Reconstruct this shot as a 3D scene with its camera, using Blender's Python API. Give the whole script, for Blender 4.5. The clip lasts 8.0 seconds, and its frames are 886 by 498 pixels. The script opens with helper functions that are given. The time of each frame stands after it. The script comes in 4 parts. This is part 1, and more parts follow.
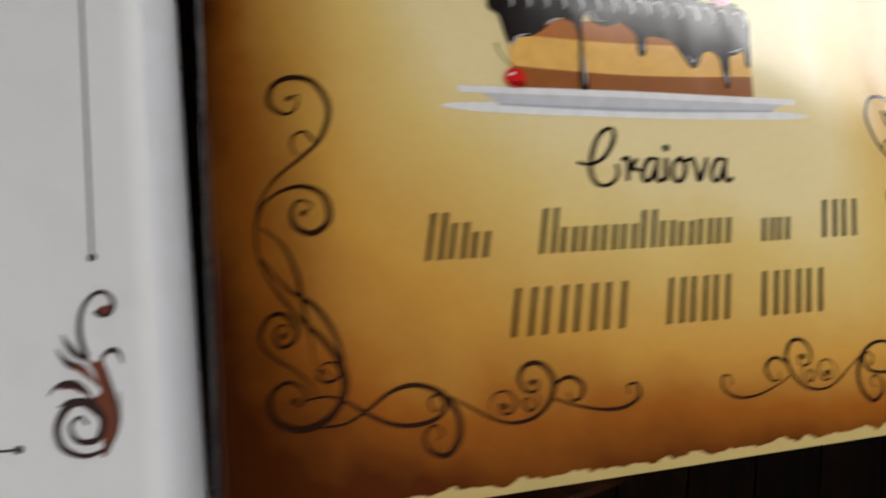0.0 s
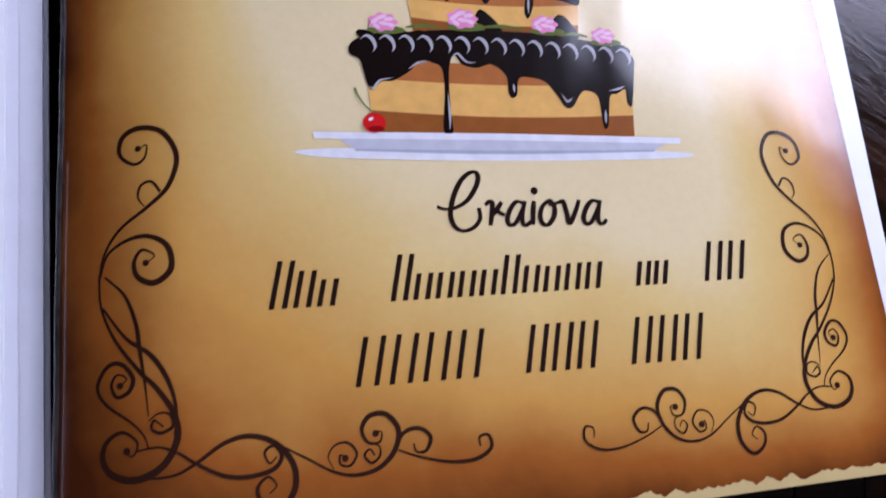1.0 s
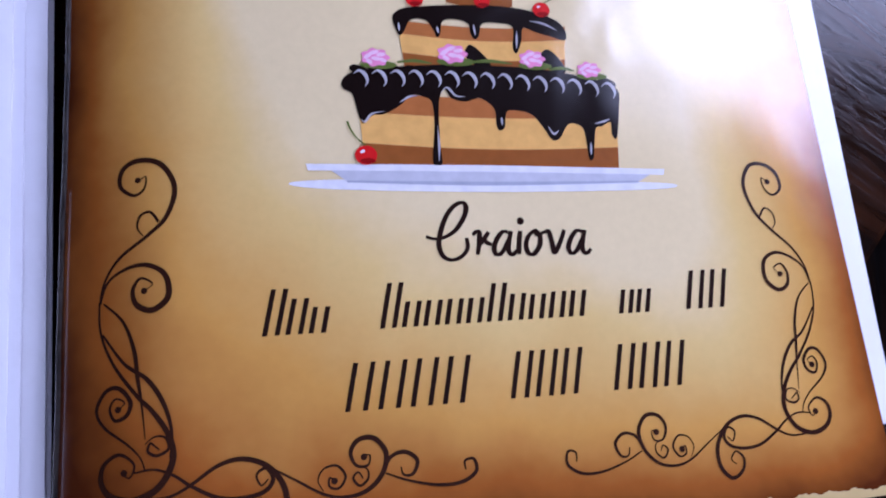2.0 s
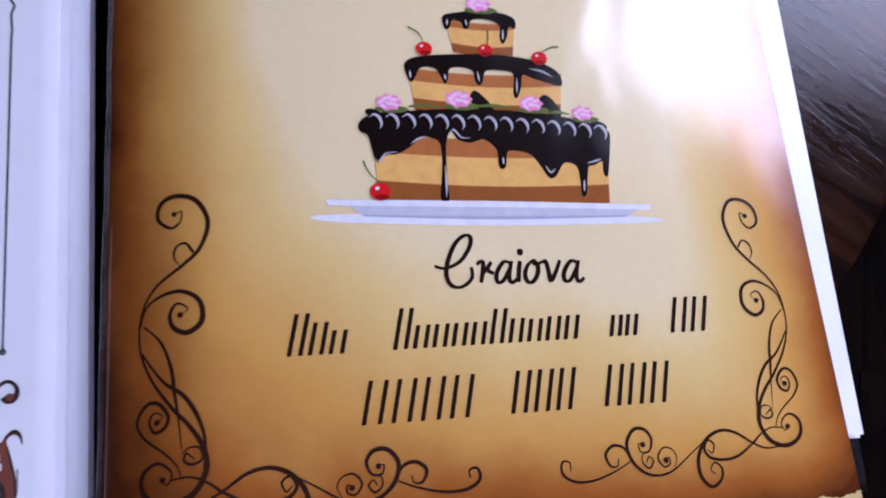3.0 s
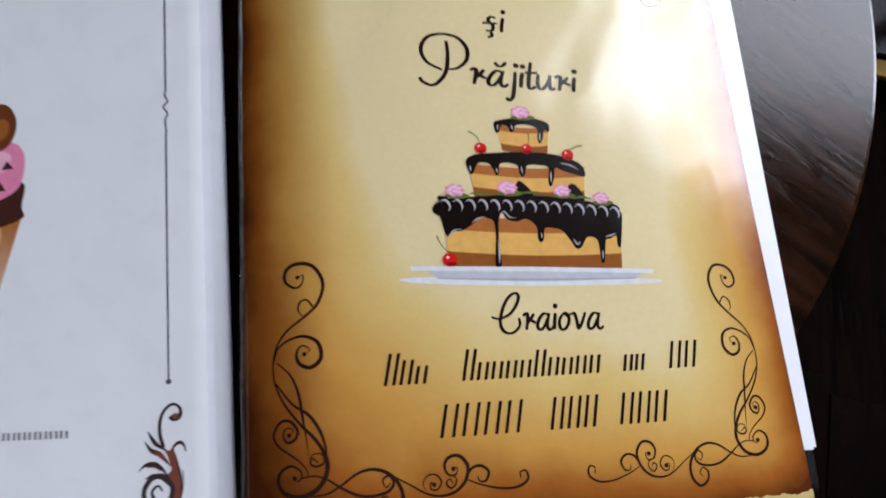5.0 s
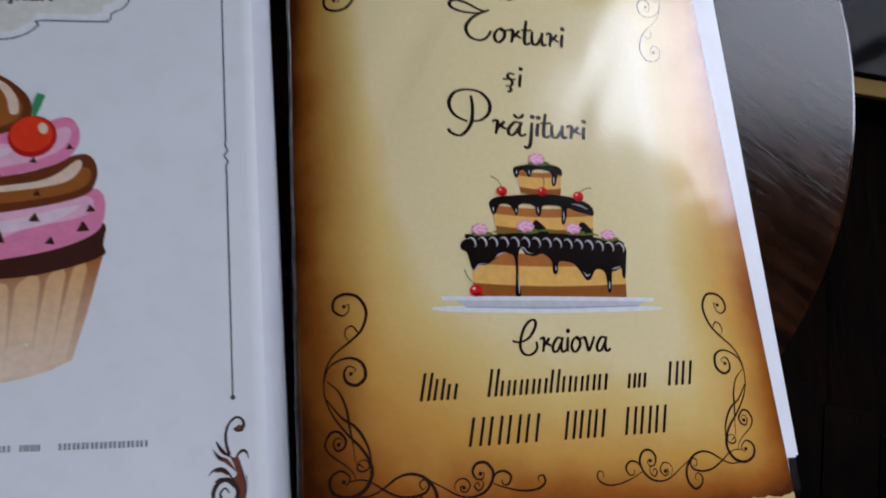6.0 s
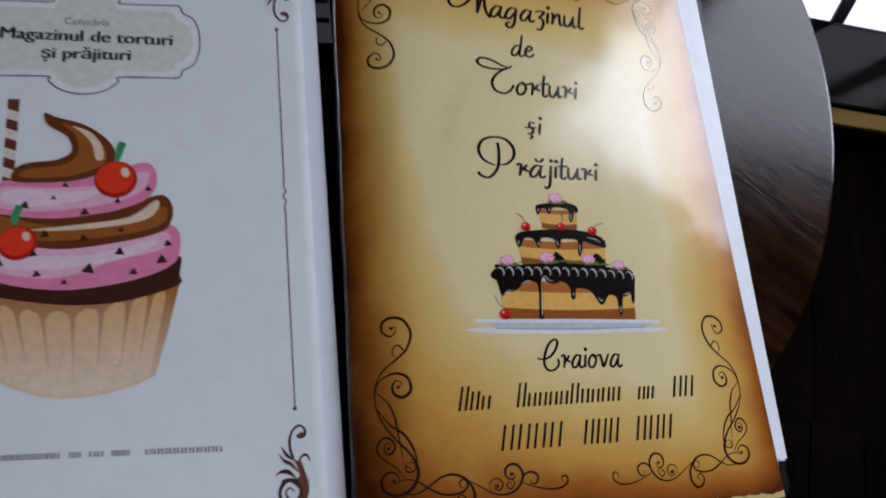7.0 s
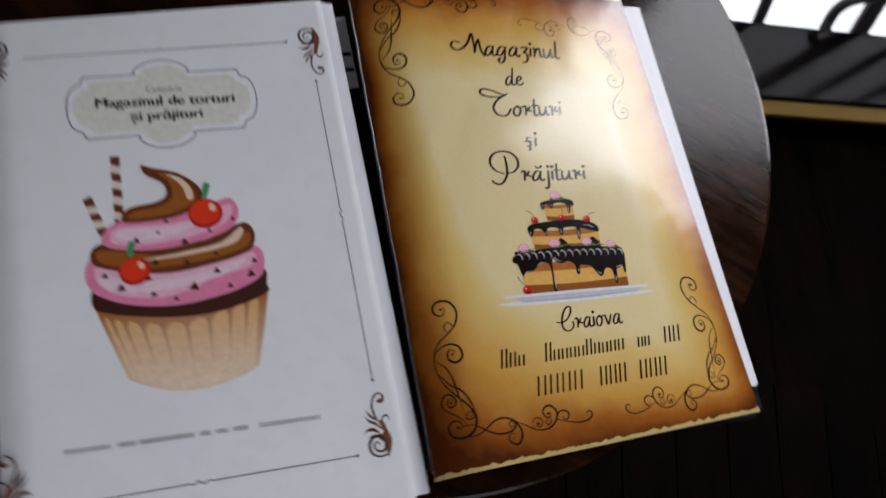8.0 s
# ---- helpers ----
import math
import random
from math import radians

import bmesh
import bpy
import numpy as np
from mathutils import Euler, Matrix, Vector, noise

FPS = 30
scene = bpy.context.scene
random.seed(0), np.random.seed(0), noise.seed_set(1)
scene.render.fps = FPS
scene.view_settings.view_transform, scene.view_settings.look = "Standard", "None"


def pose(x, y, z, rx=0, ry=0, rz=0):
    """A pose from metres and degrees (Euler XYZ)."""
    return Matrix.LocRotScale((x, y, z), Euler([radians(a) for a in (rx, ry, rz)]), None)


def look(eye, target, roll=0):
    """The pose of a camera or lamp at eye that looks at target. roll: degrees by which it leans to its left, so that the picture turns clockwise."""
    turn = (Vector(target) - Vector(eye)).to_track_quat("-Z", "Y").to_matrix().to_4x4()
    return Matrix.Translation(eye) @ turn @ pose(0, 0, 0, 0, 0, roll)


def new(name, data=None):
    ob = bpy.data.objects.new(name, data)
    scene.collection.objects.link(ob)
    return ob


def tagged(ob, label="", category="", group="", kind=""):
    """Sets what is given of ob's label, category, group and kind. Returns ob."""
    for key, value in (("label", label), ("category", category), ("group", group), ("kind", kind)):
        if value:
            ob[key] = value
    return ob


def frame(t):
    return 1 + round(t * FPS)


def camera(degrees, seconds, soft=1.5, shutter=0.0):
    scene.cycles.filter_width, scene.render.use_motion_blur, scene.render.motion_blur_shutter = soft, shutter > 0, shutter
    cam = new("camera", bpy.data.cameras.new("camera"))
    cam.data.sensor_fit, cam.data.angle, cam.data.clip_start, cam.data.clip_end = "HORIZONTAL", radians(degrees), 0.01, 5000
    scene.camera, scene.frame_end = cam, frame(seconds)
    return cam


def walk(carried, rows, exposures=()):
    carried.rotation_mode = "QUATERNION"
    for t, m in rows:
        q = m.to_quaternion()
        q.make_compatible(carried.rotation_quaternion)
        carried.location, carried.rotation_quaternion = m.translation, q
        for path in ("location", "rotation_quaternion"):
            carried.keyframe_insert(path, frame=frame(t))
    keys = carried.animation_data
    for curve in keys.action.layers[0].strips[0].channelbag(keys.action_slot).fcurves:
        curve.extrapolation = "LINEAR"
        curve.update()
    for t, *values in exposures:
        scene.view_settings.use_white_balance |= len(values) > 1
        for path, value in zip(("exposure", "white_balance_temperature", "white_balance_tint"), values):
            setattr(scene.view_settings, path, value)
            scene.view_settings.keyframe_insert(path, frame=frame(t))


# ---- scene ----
cam = camera(54.4, 8.0, 1.8, 0.9)
PATH = [
    (0, (0.0030, 0.0269, 0.1851), (0.5104, 0.4173, -1.7096), 49.46),
    (0.5, (0.0404, 0.0267, 0.1930), (0.4399, 0.4583, -1.7185), 39.92),
    (1, (0.0524, 0.0298, 0.1944), (0.4112, 0.4788, -1.7213), 36.01),
    (1.5, (0.0562, 0.0326, 0.1972), (0.3975, 0.4894, -1.7198), 34.38),
    (3, (0.0487, 0.0315, 0.2242), (0.4051, 0.5324, -1.6790), 33.48),
    (3.5, (0.0374, 0.0314, 0.2400), (0.4298, 0.5245, -1.6581), 36.80),
    (4, (0.0284, 0.0283, 0.2568), (0.4271, 0.5425, -1.6344), 36.09),
    (4.5, (0.0194, 0.0252, 0.2740), (0.4200, 0.5678, -1.6088), 34.78),
    (5, (0.0091, 0.0261, 0.2937), (0.4102, 0.5708, -1.5884), 34.78),
    (6.5, (-0.024, 0.022, 0.358), (0.38, 0.602, -1.513), 33.4),
    (7, (-0.042, 0.015, 0.381), (0.387, 0.62, -1.477), 33.8),
    (7.5, (-0.068, 0.0, 0.41), (0.401, 0.617, -1.433), 33.8),
    (7.8, (-0.091, -0.032, 0.433), (0.418, 0.647, -1.378), 31.8),
    (8, (-0.109, -0.025, 0.462), (0.427, 0.614, -1.356), 32.4),
]
EXPOSURES = [
    (0.0, -0.34, 7000, 10), (0.5, -0.15, 6400, 24), (1.0, -0.02, 5450, 30), (1.5, 0.0, 5000, 36), (3.5, 0.03, 5450, 34),
    (4.2, 0.0, 5850, 26), (5.0, -0.04, 6000, 14), (6.5, -0.62, 5750, 14), (7.5, -0.52, 6200, 13), (8.0, -0.47, 6400, 14),
]
walk(cam, [(t, look(eye, target, roll)) for t, eye, target, roll in PATH], EXPOSURES)

LAMP_POWER = 49.0
SOUTH_FILL_SHARE = 0.56

# ---- light ----
world = bpy.data.worlds.new("world")
scene.world = world
world.use_nodes = True
wn, wl = world.node_tree.nodes, world.node_tree.links
sky = wn.new("ShaderNodeTexSky")
sky.sky_type, sky.sun_disc = "NISHITA", False
sky.sun_elevation, sky.sun_rotation = radians(50), radians(50)
wl.new(sky.outputs[0], wn["Background"].inputs[0])
wn["Background"].inputs[1].default_value = 0.10


def area_lamp(name, place, target, w, h, power, color):
    data = bpy.data.lights.new(name, "AREA")
    data.shape, data.size, data.size_y, data.energy, data.color = "RECTANGLE", w, h, power, color
    ob = new(name, data)
    ob.matrix_world = look(place, target)
    return ob


# ---- materials ----
def material(name, color, rough=0.5, metal=0.0, coat=0.0, coat_rough=0.1, spec=0.5):
    m = bpy.data.materials.new(name)
    m.use_nodes = True
    b = m.node_tree.nodes["Principled BSDF"]
    b.inputs["Base Color"].default_value = (*color, 1)
    b.inputs["Roughness"].default_value = rough
    b.inputs["Metallic"].default_value = metal
    b.inputs["Coat Weight"].default_value = coat
    b.inputs["Coat Roughness"].default_value = coat_rough
    b.inputs["Coat IOR"].default_value = 1.6
    b.inputs["Specular IOR Level"].default_value = spec
    return m


def node(m, kind, **inputs):
    n = m.node_tree.nodes.new(kind)
    for key, value in inputs.items():
        n.inputs[key.replace("_", " ")].default_value = value
    return n


def wire(m, a, b):
    m.node_tree.links.new(a, b)


def bsdf(m):
    return m.node_tree.nodes["Principled BSDF"]


def position(m, scale=(1, 1, 1), turn=0.0):
    g = node(m, "ShaderNodeNewGeometry")
    rot = node(m, "ShaderNodeMapping", Rotation=(0, 0, radians(turn)))
    mp = node(m, "ShaderNodeMapping", Scale=scale)
    wire(m, g.outputs["Position"], rot.inputs["Vector"])
    wire(m, rot.outputs["Vector"], mp.inputs["Vector"])
    return mp.outputs["Vector"]


def ramp(m, fac, stops):
    r = node(m, "ShaderNodeValToRGB")
    els = r.color_ramp.elements
    while len(els) < len(stops):
        els.new(0.5)
    for e, (p, c) in zip(els, stops):
        e.position, e.color = p, (*c, 1)
    wire(m, fac, r.inputs["Fac"])
    return r.outputs["Color"]


def noise_tex(m, vec, scale, detail=4.0, rough=0.55, distort=0.0):
    n = node(m, "ShaderNodeTexNoise", Scale=scale, Detail=detail, Roughness=rough, Distortion=distort)
    wire(m, vec, n.inputs["Vector"])
    return n.outputs["Fac"]


def bump(m, height, strength, distance, chain=None):
    b = node(m, "ShaderNodeBump", Strength=strength, Distance=distance)
    wire(m, height, b.inputs["Height"])
    if chain is not None:
        wire(m, chain, b.inputs["Normal"])
    return b.outputs["Normal"]


def sleeve_relief(m, coat=True):
    """Slow waves and fine grain of a printed page under a plastic sleeve."""
    slow = noise_tex(m, position(m, (1.0, 0.55, 1.0), 24), 17, 2.0, 0.45, 0.6)
    fine = noise_tex(m, position(m), 900, 2.0)
    crease = noise_tex(m, position(m, (1.0, 0.4, 1.0), -9), 40, 2.0, 0.45, 0.8)
    n = bump(m, slow, 1.0, 0.0022)
    n = bump(m, crease, 0.6, 0.0004, n)
    n = bump(m, fine, 0.10, 0.00005, n)
    wire(m, n, bsdf(m).inputs["Normal"])
    if coat:
        wire(m, n, bsdf(m).inputs["Coat Normal"])


def mixed(m, kind, a, b, fac=1.0):
    x = node(m, "ShaderNodeMix")
    x.data_type, x.blend_type = "RGBA", kind
    for sock, v in ((x.inputs[6], a), (x.inputs[7], b), (x.inputs[0], fac)):
        if hasattr(v, "is_linked"):
            wire(m, v, sock)
        elif isinstance(v, tuple):
            sock.default_value = (*v, 1)
        else:
            sock.default_value = v
    return x.outputs[2]


PRINT_COAT = 0.9
PRINT_COAT_ROUGH = 0.155


def under_sleeve(m):
    """Two faces of the plastic sleeve reflect more than bare varnish."""
    bsdf(m).inputs["Coat IOR"].default_value = 1.6


def print_ink(name, color, color2=None, axis=None, lo=0.0, hi=1.0, glossy=True):
    """Printed ink, plain or running from one colour to another along an axis of the page."""
    m = material(name, color, 0.45, coat=PRINT_COAT if glossy else 0.0, coat_rough=PRINT_COAT_ROUGH, spec=0.0 if glossy else 0.3)
    mott = ramp(m, noise_tex(m, position(m), 260, 3.0), [(0.3, (0.86, 0.86, 0.86)), (0.7, (1.0, 1.0, 1.0))])
    base = color
    if color2:
        g = node(m, "ShaderNodeNewGeometry")
        sep = node(m, "ShaderNodeSeparateXYZ")
        wire(m, g.outputs["Position"], sep.inputs[0])
        mr = node(m, "ShaderNodeMapRange", From_Min=lo, From_Max=hi)
        wire(m, sep.outputs[axis], mr.inputs["Value"])
        base = ramp(m, mr.outputs["Result"], [(0.0, color), (1.0, color2)])
    wire(m, mixed(m, "MULTIPLY", base, mott), bsdf(m).inputs["Base Color"])
    if glossy:
        sleeve_relief(m)
        under_sleeve(m)
    return m


def tan_page():
    """Aged parchment print: pale yellow middle, brown worn rim, cream torn line at the foot and head."""
    m = material("parchment_print", (0.6, 0.45, 0.2), 0.45, coat=PRINT_COAT, coat_rough=PRINT_COAT_ROUGH, spec=0.0)
    g = node(m, "ShaderNodeNewGeometry")
    sep = node(m, "ShaderNodeSeparateXYZ")
    wire(m, g.outputs["Position"], sep.inputs[0])

    def calc(op, a, b=None, c=None):
        n = m.node_tree.nodes.new("ShaderNodeMath")
        n.operation = op
        for i, v in enumerate((a, b, c)):
            if v is None:
                continue
            if hasattr(v, "is_linked"):
                wire(m, v, n.inputs[i])
            else:
                n.inputs[i].default_value = v
        return n.outputs[0]
    X, Y = sep.outputs[0], sep.outputs[1]
    dx = calc("MINIMUM", calc("MULTIPLY", X, calc("MULTIPLY_ADD", Y, 7.5, 0.5)), calc("MULTIPLY", calc("SUBTRACT", 0.208, X), 1.45))
    dyb = calc("SUBTRACT", Y, calc("MULTIPLY_ADD", X, 0.049, 0.0072))
    dyt = calc("SUBTRACT", 0.324, Y)
    dy = calc("MINIMUM", calc("MULTIPLY", dyb, calc("MULTIPLY_ADD", X, 5.2, 0.38)), calc("MULTIPLY", dyt, 0.9))
    edge = calc("SMOOTH_MIN", dx, dy, 0.045)
    blot = noise_tex(m, position(m), 22, 4.0, 0.6)
    edge = calc("ADD", edge, calc("MULTIPLY", calc("SUBTRACT", blot, 0.5), 0.024))
    mr = node(m, "ShaderNodeMapRange", From_Min=0.0, From_Max=0.068)
    wire(m, edge, mr.inputs["Value"])
    col = ramp(m, mr.outputs[0], [(0.0, TAN[0]), (0.16, TAN[1]), (0.38, TAN[2]), (0.75, TAN[3]), (1.0, TAN[4])])
    # torn cream line at foot and head
    tear = noise_tex(m, position(m, (1, 0.0, 0)), 170, 3.0, 0.55)
    foot = calc("LESS_THAN", calc("MINIMUM", dyb, dyt), calc("ADD", calc("MULTIPLY", calc("SUBTRACT", tear, 0.42), 0.007), 0.0018))
    col = mixed(m, "MIX", col, (0.56, 0.42, 0.17), foot)
    grain = ramp(m, noise_tex(m, position(m), 420, 3.0), [(0.25, (0.95, 0.95, 0.94)), (0.75, (1.0, 1.0, 1.0))])
    col = mixed(m, "MULTIPLY", col, grain)
    wire(m, col, bsdf(m).inputs["Base Color"])
    sleeve_relief(m)
    under_sleeve(m)
    return m


TAN = [(0.085, 0.018, 0.003), (0.33, 0.10, 0.012), (0.60, 0.31, 0.06), (0.72, 0.515, 0.18), (0.78, 0.64, 0.345)]


def white_paper(name, tone=(0.82, 0.82, 0.83), rough=0.45):
    m = material(name, tone, rough, spec=0.35)
    c = ramp(m, noise_tex(m, position(m), 14, 3.0), [(0.3, tuple(v * 0.95 for v in tone)), (0.7, tone)])
    c = mixed(m, "MULTIPLY", c, ramp(m, noise_tex(m, position(m), 75, 5.0, 0.65), [(0.36, (0.975, 0.972, 0.965)), (0.5, (1.0, 1.0, 1.0))]))
    wire(m, c, bsdf(m).inputs["Base Color"])
    n = bump(m, noise_tex(m, position(m), 12, 2.0), 0.5, 0.0015)
    n = bump(m, noise_tex(m, position(m), 1200, 2.0), 0.12, 0.00004, n)
    wire(m, n, bsdf(m).inputs["Normal"])
    return m


def dark_wood(name, turn, scale=1.0, rough=0.4, tones=((0.010, 0.007, 0.005), (0.045, 0.028, 0.018)), scratch=0.6, spec=0.5):
    """Dark stained wood: short pores along the grain, broad brown patches, fine scratches."""
    m = material(name, tones[0], rough, spec=spec)
    pores = noise_tex(m, position(m, (24 * scale, 150 * scale, 24), turn), 2.0, 4.0, 0.6, 1.2)
    bands = noise_tex(m, position(m, (5 * scale, 40 * scale, 5), turn), 2.0, 4.0, 0.6, 0.9)
    blot = noise_tex(m, position(m), 16 * scale, 4.0, 0.6, 0.5)
    col = ramp(m, bands, [(0.3, tones[0]), (0.75, tones[1])])
    col = mixed(m, "MULTIPLY", col, ramp(m, blot, [(0.35, (0.35, 0.30, 0.28)), (0.65, (1.3, 1.1, 0.9))]))
    wire(m, col, bsdf(m).inputs["Base Color"])
    lines = noise_tex(m, position(m, (16 * scale, 190 * scale, 16), turn - 4), 2.0, 5.0, 0.7, 1.6)
    gloss = ramp(m, blot, [(0.3, (rough * 0.85,) * 3), (0.75, (rough * 1.25,) * 3)])
    wire(m, mixed(m, "MULTIPLY", gloss, ramp(m, lines, [(0.38, (0.8, 0.8, 0.8)), (0.66, (1.5, 1.5, 1.5))])), bsdf(m).inputs["Roughness"])
    deep = ramp(m, pores, [(0.52, (0.0, 0.0, 0.0)), (0.72, (1.0, 1.0, 1.0))])
    n = bump(m, bands, scratch * 0.22, 0.0010)
    n = bump(m, deep, scratch, 0.0005, n)
    n = bump(m, lines, scratch * 5, 0.00012, n)
    wire(m, n, bsdf(m).inputs["Normal"])
    return m


MAT_TAN = tan_page()
MAT_WHITE = white_paper("white_cover_paper")
MAT_SHEET = white_paper("white_sheet_edges", (0.84, 0.84, 0.88), 0.4)
MAT_TABLE = dark_wood("dark_table_wood", 40, 1.0, 0.11, ((0.003, 0.0016, 0.0012), (0.032, 0.012, 0.0045)), 0.06, 0.19)
# near-black tones carry the floor's deep shadow as well as the dark wood
MAT_FLOOR = dark_wood("shadow_dark_floor_wood", -80, 0.35, 0.7, ((0.0008, 0.0006, 0.0005), (0.005, 0.0026, 0.0016)), 0.3, 0.02)
MAT_PLANK = dark_wood("shadow_dark_floor_boards", 103.7, 0.5, 0.6, ((0.0008, 0.0006, 0.0004), (0.004, 0.002, 0.0011)), 0.3, 0.02)
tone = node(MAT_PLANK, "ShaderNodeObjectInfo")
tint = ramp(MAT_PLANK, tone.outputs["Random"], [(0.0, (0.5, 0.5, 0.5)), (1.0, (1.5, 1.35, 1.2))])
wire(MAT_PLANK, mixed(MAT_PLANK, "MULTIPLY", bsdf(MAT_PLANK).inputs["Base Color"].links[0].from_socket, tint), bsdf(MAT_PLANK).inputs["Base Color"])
MAT_LEDGE = dark_wood("black_ledge", -6, 0.4, 0.10, ((0.002, 0.002, 0.002), (0.005, 0.004, 0.004)), 0.06, 0.22)
MAT_BLACK = material("black_plastic", (0.005, 0.005, 0.006), 0.3, spec=0.15)
MAT_BRASS = material("dull_brass", (0.15, 0.09, 0.02), 0.42, metal=0.8)
MAT_METAL = material("dark_painted_metal", (0.012, 0.010, 0.010), 0.35)
MAT_WALL = white_paper("brown_wall_paint", (0.05, 0.032, 0.022), 0.7)
MAT_CEIL = white_paper("ceiling_paint", (0.06, 0.045, 0.034), 0.8)
MAT_GLOW = material("outdoor_haze", (0.8, 0.8, 0.8), 1.0)
bsdf(MAT_GLOW).inputs["Emission Color"].default_value = (0.92, 0.95, 1.0, 1)
bsdf(MAT_GLOW).inputs["Emission Strength"].default_value = 2.2


def clear_plastic(name):
    m = material(name, (0.95, 0.95, 0.97), 0.08)
    bsdf(m).inputs["Transmission Weight"].default_value = 1.0
    bsdf(m).inputs["IOR"].default_value = 1.45
    return m


MAT_SLEEVE = clear_plastic("clear_plastic_sleeve")
MAT_SLIP = white_paper("grey_slip_paper", (0.35, 0.35, 0.36), 0.5)
MAT_LIP = material("cloudy_plastic", (0.15, 0.13, 0.11), 0.5, spec=0.15)
wire(MAT_LIP, ramp(MAT_LIP, noise_tex(MAT_LIP, position(MAT_LIP), 90, 4.0), [(0.4, (0.015, 0.012, 0.010)), (0.7, (0.09, 0.075, 0.06))]), bsdf(MAT_LIP).inputs["Base Color"])
bsdf(MAT_LIP).inputs["Transmission Weight"].default_value = 0.5
MAT_GLASS = clear_plastic("window_glass")
bsdf(MAT_GLASS).inputs["Roughness"].default_value = 0.0


# ---- builders ----
def mesh_object(name, bm, mat, parent=None, label="", smooth=False):
    me = bpy.data.meshes.new(name)
    bm.to_mesh(me)
    bm.free()
    if smooth:
        for p in me.polygons:
            p.use_smooth = True
    me.materials.append(mat)
    ob = new(name, me)
    if parent:
        ob.parent = parent
    return tagged(ob, label)


def part(name, bm, mat, parent, label="", smooth=False):
    return mesh_object(name, bm, mat, parent, label, smooth)


def slab(outline, z0, z1, bevel=0.0):
    """A plate with the given outline between two heights."""
    bm = bmesh.new()
    vs = [bm.verts.new((x, y, z0)) for x, y in outline]
    face = bm.faces.new(vs)
    got = bmesh.ops.extrude_face_region(bm, geom=[face])
    bmesh.ops.translate(bm, vec=(0, 0, z1 - z0), verts=[v for v in got["geom"] if isinstance(v, bmesh.types.BMVert)])
    bmesh.ops.recalc_face_normals(bm, faces=bm.faces)
    if bevel:
        rims = [e for e in bm.edges if abs(e.verts[0].co.z - e.verts[1].co.z) < 1e-7]
        bmesh.ops.bevel(bm, geom=rims, offset=bevel, segments=2, affect="EDGES", profile=0.5)
    return bm


def box(x0, x1, y0, y1, z0, z1, bevel=0.0):
    return slab([(x0, y0), (x1, y0), (x1, y1), (x0, y1)], z0, z1, bevel)


def rounded(x0, x1, y0, y1, r, n=6):
    pts = []
    for cx, cy, a0 in ((x1 - r, y0 + r, -90), (x1 - r, y1 - r, 0), (x0 + r, y1 - r, 90), (x0 + r, y0 + r, 180)):
        for i in range(n + 1):
            a = radians(a0 + 90 * i / n)
            pts.append((cx + r * math.cos(a), cy + r * math.sin(a)))
    return pts


def thing(name, place, label, category, group="", kind=""):
    ob = new(name)
    ob.location = place
    ob.empty_display_size = 0.05
    return tagged(ob, label, category, group, kind)


# ---- the room ----
TABLE_Z = -0.036          # table top; the front sheet of the tan menu lies at z = 0
FLOOR_Z = TABLE_Z - 0.72
WIN = Matrix.Translation((0.816, 0.671, 0)) @ pose(0, 0, 0, 0, 0, -7)   # window wall: x along it, y outwards


def placed(ob, m):
    ob.matrix_world = m
    return ob


floor = thing("floor", (0, 0, FLOOR_Z), "dark wooden plank floor with its shadow put into the colour", "floor", kind="structure")
bm = slab([(-2.6, -1.5), (2.9, -1.5), (2.9, 0.516), (-2.6, 1.191)], -0.06, -0.014)
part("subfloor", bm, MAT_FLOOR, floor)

ledge = thing("threshold", (0, 0, 0), "polished black threshold ledge below the window with a brass edge", "threshold", kind="structure")
placed(ledge, WIN)
LINE = 0.10           # where the glass meets the ledge
part("ledge_board", box(-3.0, 2.0, LINE - 0.148, LINE + 0.012, FLOOR_Z, -0.70, 0.003), MAT_LEDGE, ledge)
part("riser", box(-3.0, 2.0, LINE - 0.178, LINE - 0.150, FLOOR_Z, -0.7165), MAT_LEDGE, ledge)
part("edge_strip", box(-3.0, 2.0, LINE - 0.180, LINE - 0.150, -0.716, -0.706, 0.002), MAT_BRASS, ledge, "dull brass edge strip")

wall_n = thing("wall_north", (0, 0, 0), "brown painted wall round a tall window", "wall", kind="structure")
placed(wall_n, WIN)
WX0, WX1, WTOP = -0.22, 1.15, 1.02
part("wall_panel", box(-3.4, WX0, LINE, LINE + 0.12, FLOOR_Z, 1.9), MAT_WALL, wall_n)
part("wall_panel", box(WX1, 2.2, LINE, LINE + 0.12, FLOOR_Z, 1.9), MAT_WALL, wall_n)
part("wall_panel", box(WX0, WX1, LINE, LINE + 0.12, WTOP, 1.9), MAT_WALL, wall_n)


